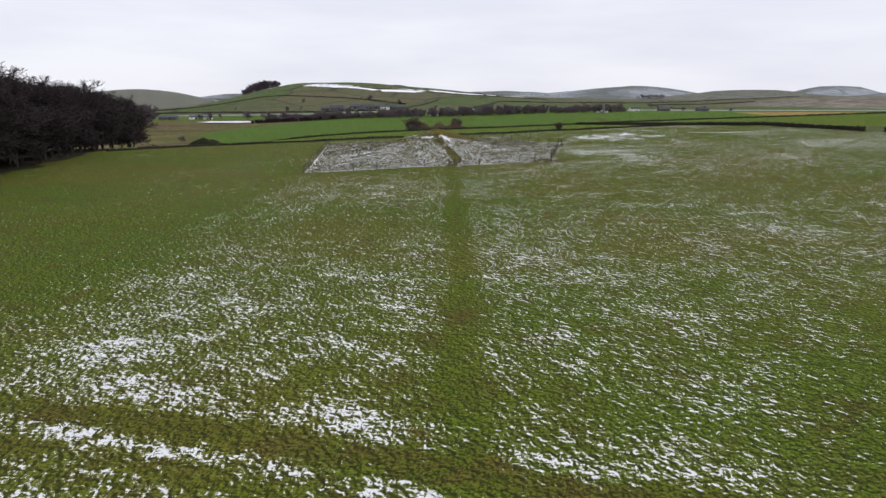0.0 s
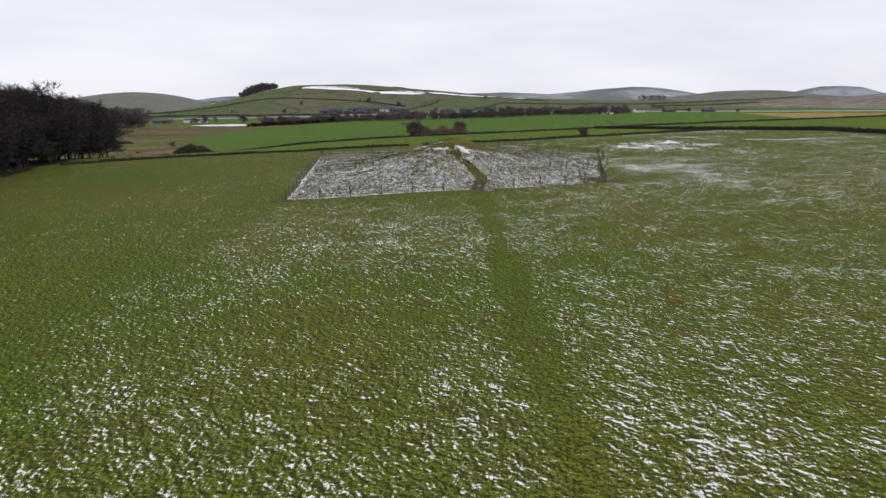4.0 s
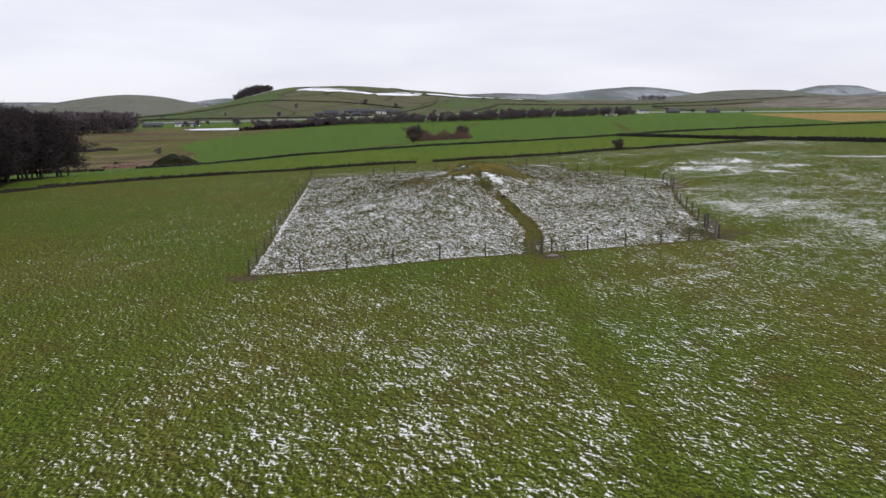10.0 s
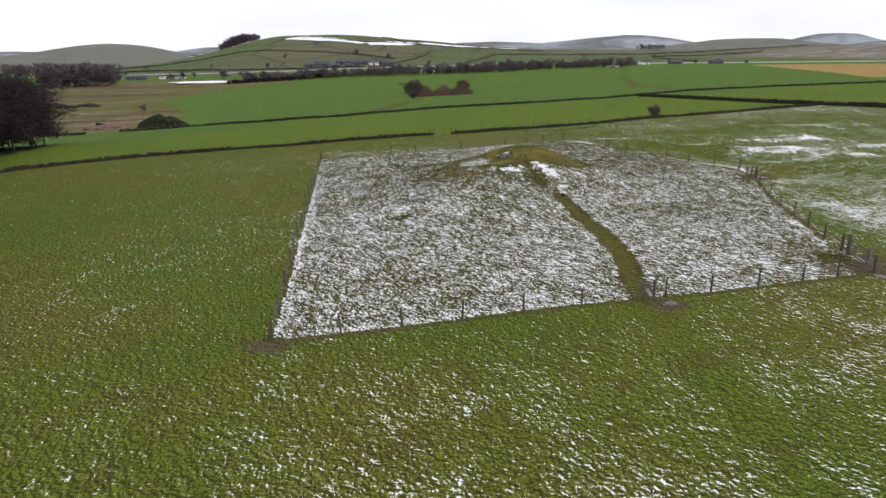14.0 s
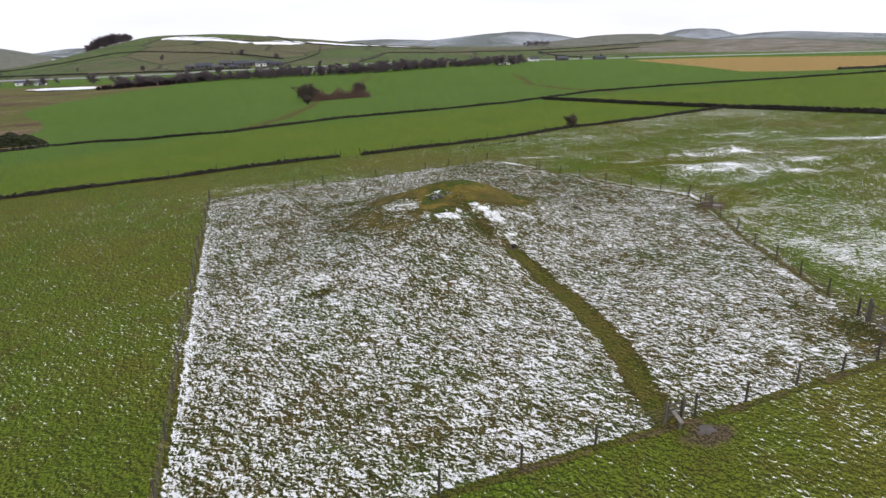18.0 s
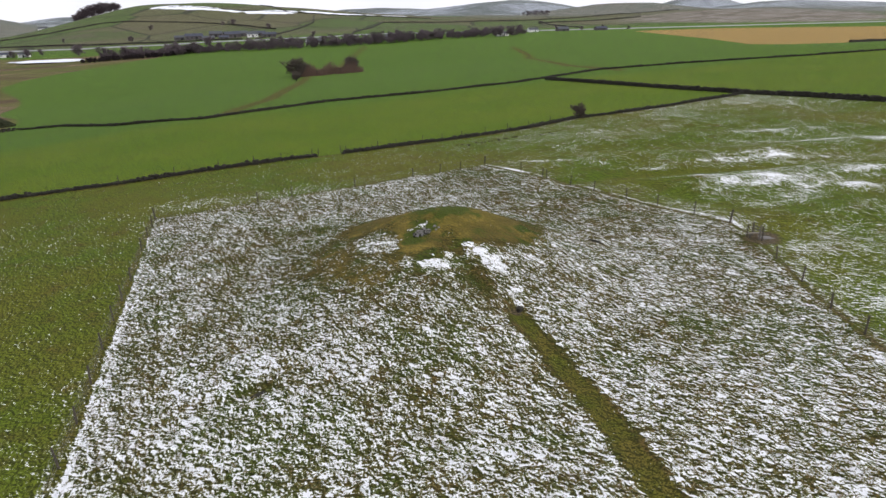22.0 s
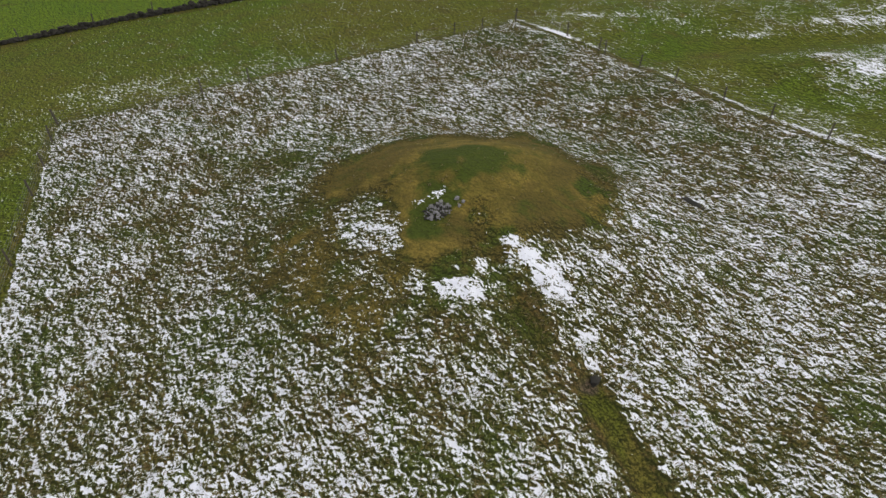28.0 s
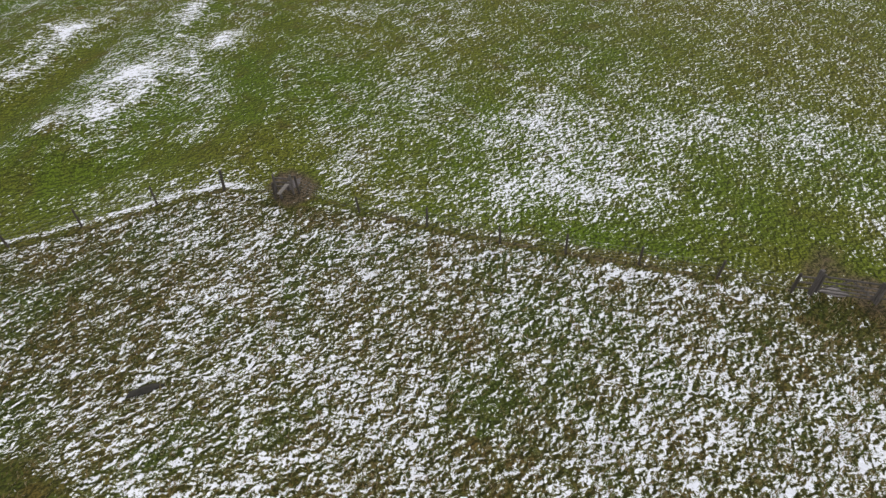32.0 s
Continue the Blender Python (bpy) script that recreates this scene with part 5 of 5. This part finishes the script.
vs, fs = [], []
ROAD = [(-900, 1120), (-383, 1050), (-100, 1000), (90, 940), (300, 900), (600, 872), (800, 860), (1300, 800)]
pts = on_line(ROAD, 14)
for x, y, a in pts:
    z = ground_z(x, y) + 1.3
    c, q = -math.sin(a) * 2.6, math.cos(a) * 2.6
    vs += [(x - c, y - q, z), (x + c, y + q, z), (x - c * 1.5, y - q * 1.5, z - 3), (x + c * 1.5, y + q * 1.5, z - 3)]
for i in range(len(pts) - 1):
    fs += [(4 * i, 4 * i + 4, 4 * i + 5, 4 * i + 1), (4 * i + 2, 4 * i + 6, 4 * i + 4, 4 * i), (4 * i + 1, 4 * i + 5, 4 * i + 7, 4 * i + 3)]
tagged(new("road", from_lists("road", vs, fs, M_ROAD)), "pale valley road on a low embankment", "road", kind="structure")


# ---------------------------------------------------------------- farm buildings
def building(x, y, turn, sx, sy, eaves, ridge, wall, roof, label, name="barn", windows=3):
    """A gabled building with overhanging roof slopes, door and windows."""
    root = tagged(new(name), label, "building", "valley farms")
    root.matrix_world = Matrix.Translation((x, y, ground_z(x, y))) @ pose(0, 0, 0, 0, 0, turn)
    a, b = sx / 2, sy / 2
    vs = [(-a, -b, -2), (a, -b, -2), (a, b, -2), (-a, b, -2), (-a, -b, eaves), (a, -b, eaves), (a, b, eaves), (-a, b, eaves), (-a, 0, ridge), (a, 0, ridge)]
    part("wall", from_lists("wall", vs, [(0, 1, 5, 4), (2, 3, 7, 6), (1, 2, 6, 9, 5), (3, 0, 4, 8, 7)], wall), root)
    o, t = 0.4, 0.18
    k = (ridge - eaves) / b
    for sgn in (-1, 1):
        e, z = sgn * (b + o), eaves - o * k
        vs = [(-a - o, e, z), (a + o, e, z), (a + o, 0, ridge), (-a - o, 0, ridge), (-a - o, e, z + t), (a + o, e, z + t), (a + o, 0, ridge + t), (-a - o, 0, ridge + t)]
        part("roof_slope", from_lists("roof_slope", vs, [(0, 1, 2, 3), (4, 7, 6, 5), (0, 4, 5, 1), (1, 5, 6, 2), (3, 7, 4, 0)], roof), root)
    for i in range(windows):
        wx = -a + sx * (i + 0.5) / windows
        big = i == windows // 2
        s = Soup()
        s.box(sx / windows * (0.5 if big else 0.3), 0.12, eaves * (0.75 if big else 0.35), Matrix.Translation((wx, -b - 0.03, 0 if big else eaves * 0.4)))
        part("door" if big else "window", s.mesh("opening", M_DARK), root)
    return root


for x, y, turn, sx, sy, e, r, w, ro, lab, nm, wi in (
    (-8, 1050, 4, 26, 14, 5.0, 8.5, M_RENDER, M_TIN, "long farm shed with a grey-blue sheet roof", "barn", 4),
    (25, 1072, -6, 20, 12, 5.0, 8.5, M_RENDER, M_SLATE, "stone barn with a slate roof", "barn", 3),
    (48, 1040, 8, 24, 15, 5.5, 9.0, M_RENDER, M_TIN, "wide farm shed with a pale sheet roof", "barn", 4),
    (78, 1030, 2, 16, 11, 4.5, 8.0, M_WHITE, M_SLATE, "white farmhouse with a slate roof", "farmhouse", 3),
    (102, 1010, -4, 20, 12, 4.5, 7.0, M_RENDER, M_TIN, "low farm shed with a sheet roof", "barn", 3),
    (12, 1010, 12, 18, 10, 4.0, 6.5, M_RENDER, M_SLATE, "dark-roofed cattle shed in a farmyard", "barn", 3),
    (35, 1000, -12, 14, 9, 3.8, 6.2, M_RENDER, M_TIN, "small sheet-roofed farm shed", "shed", 2),
    (62, 1062, 20, 22, 12, 5.0, 8.0, M_RENDER, M_SLATE, "tall dark stone barn above a farmyard", "barn", 3),
    (90, 1045, -8, 18, 11, 4.5, 7.5, M_RENDER, M_TIN, "grey sheet-roofed shed beside a farmhouse", "barn", 3),
    (-30, 1062, 8, 14, 10, 4.0, 6.5, M_RENDER, M_SLATE, "small stone outbuilding with a slate roof", "shed", 2),
    (-262, 900, 0, 26, 12, 4.0, 6.5, M_RENDER, M_SLATE, "long dark-roofed shed on the moor's edge", "barn", 4),
    (-228, 915, 5, 14, 9, 3.5, 5.5, M_WHITE, M_TIN, "small pale shed on the moor's edge", "shed", 2),
    (-205, 905, -3, 12, 8, 3.5, 5.5, M_WHITE, M_SLATE, "small white cottage on the moor's edge", "cottage", 3),
    (470, 842, 6, 16, 8, 3.2, 6.0, M_WHITE, M_SLATE, "white roadside cottage with a slate roof", "cottage", 4),
    (520, 840, -4, 18, 9, 3.5, 6.5, M_RENDER, M_SLATE, "stone roadside cottage with a slate roof", "cottage", 3),
    (585, 835, 2, 20, 8, 3.2, 5.5, M_RENDER, M_TIN, "low pale roadside shed", "shed", 4),
    (365, 728, 12, 14, 8, 3.5, 6.0, M_WHITE, M_SLATE, "white cottage among trees", "cottage", 3),
    (130, 760, 8, 18, 9, 3.5, 6.5, M_WHITE, M_SLATE, "white cottage behind the tree belt", "cottage", 3),
    (225, 752, -10, 16, 9, 3.5, 6.5, M_RENDER, M_SLATE, "stone cottage behind the tree belt", "cottage", 3),
    (-330, 1640, 10, 18, 9, 4.0, 7.0, M_WHITE, M_SLATE, "white hill farm below a tree clump", "farmhouse", 3),
    (900, 560, 40, 20, 10, 4.0, 7.0, M_WHITE, M_SLATE, "white farmhouse beyond a stubble field", "farmhouse", 3),
):
    building(x, y, turn, sx, sy, e, r, w, ro, lab, nm, wi)


# ---------------------------------------------------------------- rank grass tufts inside the fence
def tufts(count, seed):
    """Tufts of bent grass blades, laid over by the wind."""
    r = np.random.RandomState(seed)
    x, y = r.uniform(0.3, 52.0, count * 3), r.uniform(0.3, 63.4, count * 3)
    d = np.hypot(x - BARROW[0], y - BARROW[1])
    keep = (inside(x, y, ENCLOSURE) > 0.25) & (along(x, y, INNER_WAY) > 1.0) & ((d > 8.5) | (r.uniform(0, 1, count * 3) < 0.12))
    x, y = x[keep][:count], y[keep][:count]
    n, per = len(x), 5
    x, y = np.repeat(x, per) + r.normal(0, 0.07, n * per), np.repeat(y, per) + r.normal(0, 0.07, n * per)
    z = land(x, y) - 0.02
    tall, lean, head = r.uniform(0.08, 0.20, n * per), r.uniform(0.08, 0.26, n * per), radians(-58) + r.normal(0, 0.7, n * per)
    wide = r.uniform(0.012, 0.026, n * per)
    cx, cy = np.cos(head), np.sin(head)
    base_a = np.stack([x - cy * wide, y + cx * wide, z], 1)
    base_b = np.stack([x + cy * wide, y - cx * wide, z], 1)
    mid_a = np.stack([x + cx * lean * 0.35 - cy * wide * 0.7, y + cy * lean * 0.35 + cx * wide * 0.7, z + tall * 0.75], 1)
    mid_b = np.stack([x + cx * lean * 0.35 + cy * wide * 0.7, y + cy * lean * 0.35 - cx * wide * 0.7, z + tall * 0.75], 1)
    tip = np.stack([x + cx * lean, y + cy * lean, z + tall * 0.9], 1)
    verts = np.stack([base_a, base_b, mid_b, mid_a, tip], 1).reshape(-1, 3)
    m = n * per
    k = np.arange(m) * 5
    loops = np.stack([k, k + 1, k + 2, k + 3, k + 3, k + 2, k + 4], 1).ravel()
    me = bpy.data.meshes.new("grass_tufts")
    me.vertices.add(len(verts))
    me.vertices.foreach_set("co", verts.ravel())
    me.loops.add(len(loops))
    me.loops.foreach_set("vertex_index", loops)
    me.polygons.add(2 * m)
    me.polygons.foreach_set("loop_start", (np.arange(m)[:, None] * 7 + np.array([0, 4])[None]).ravel())
    me.update(calc_edges=True)
    me.materials.append(M_TUFT)
    return tagged(new("grass_tufts", me), "rank wind-laid grass tufts, straw and dull green, through the snow", "grass", kind="stuff")


tufts(14000, 8)
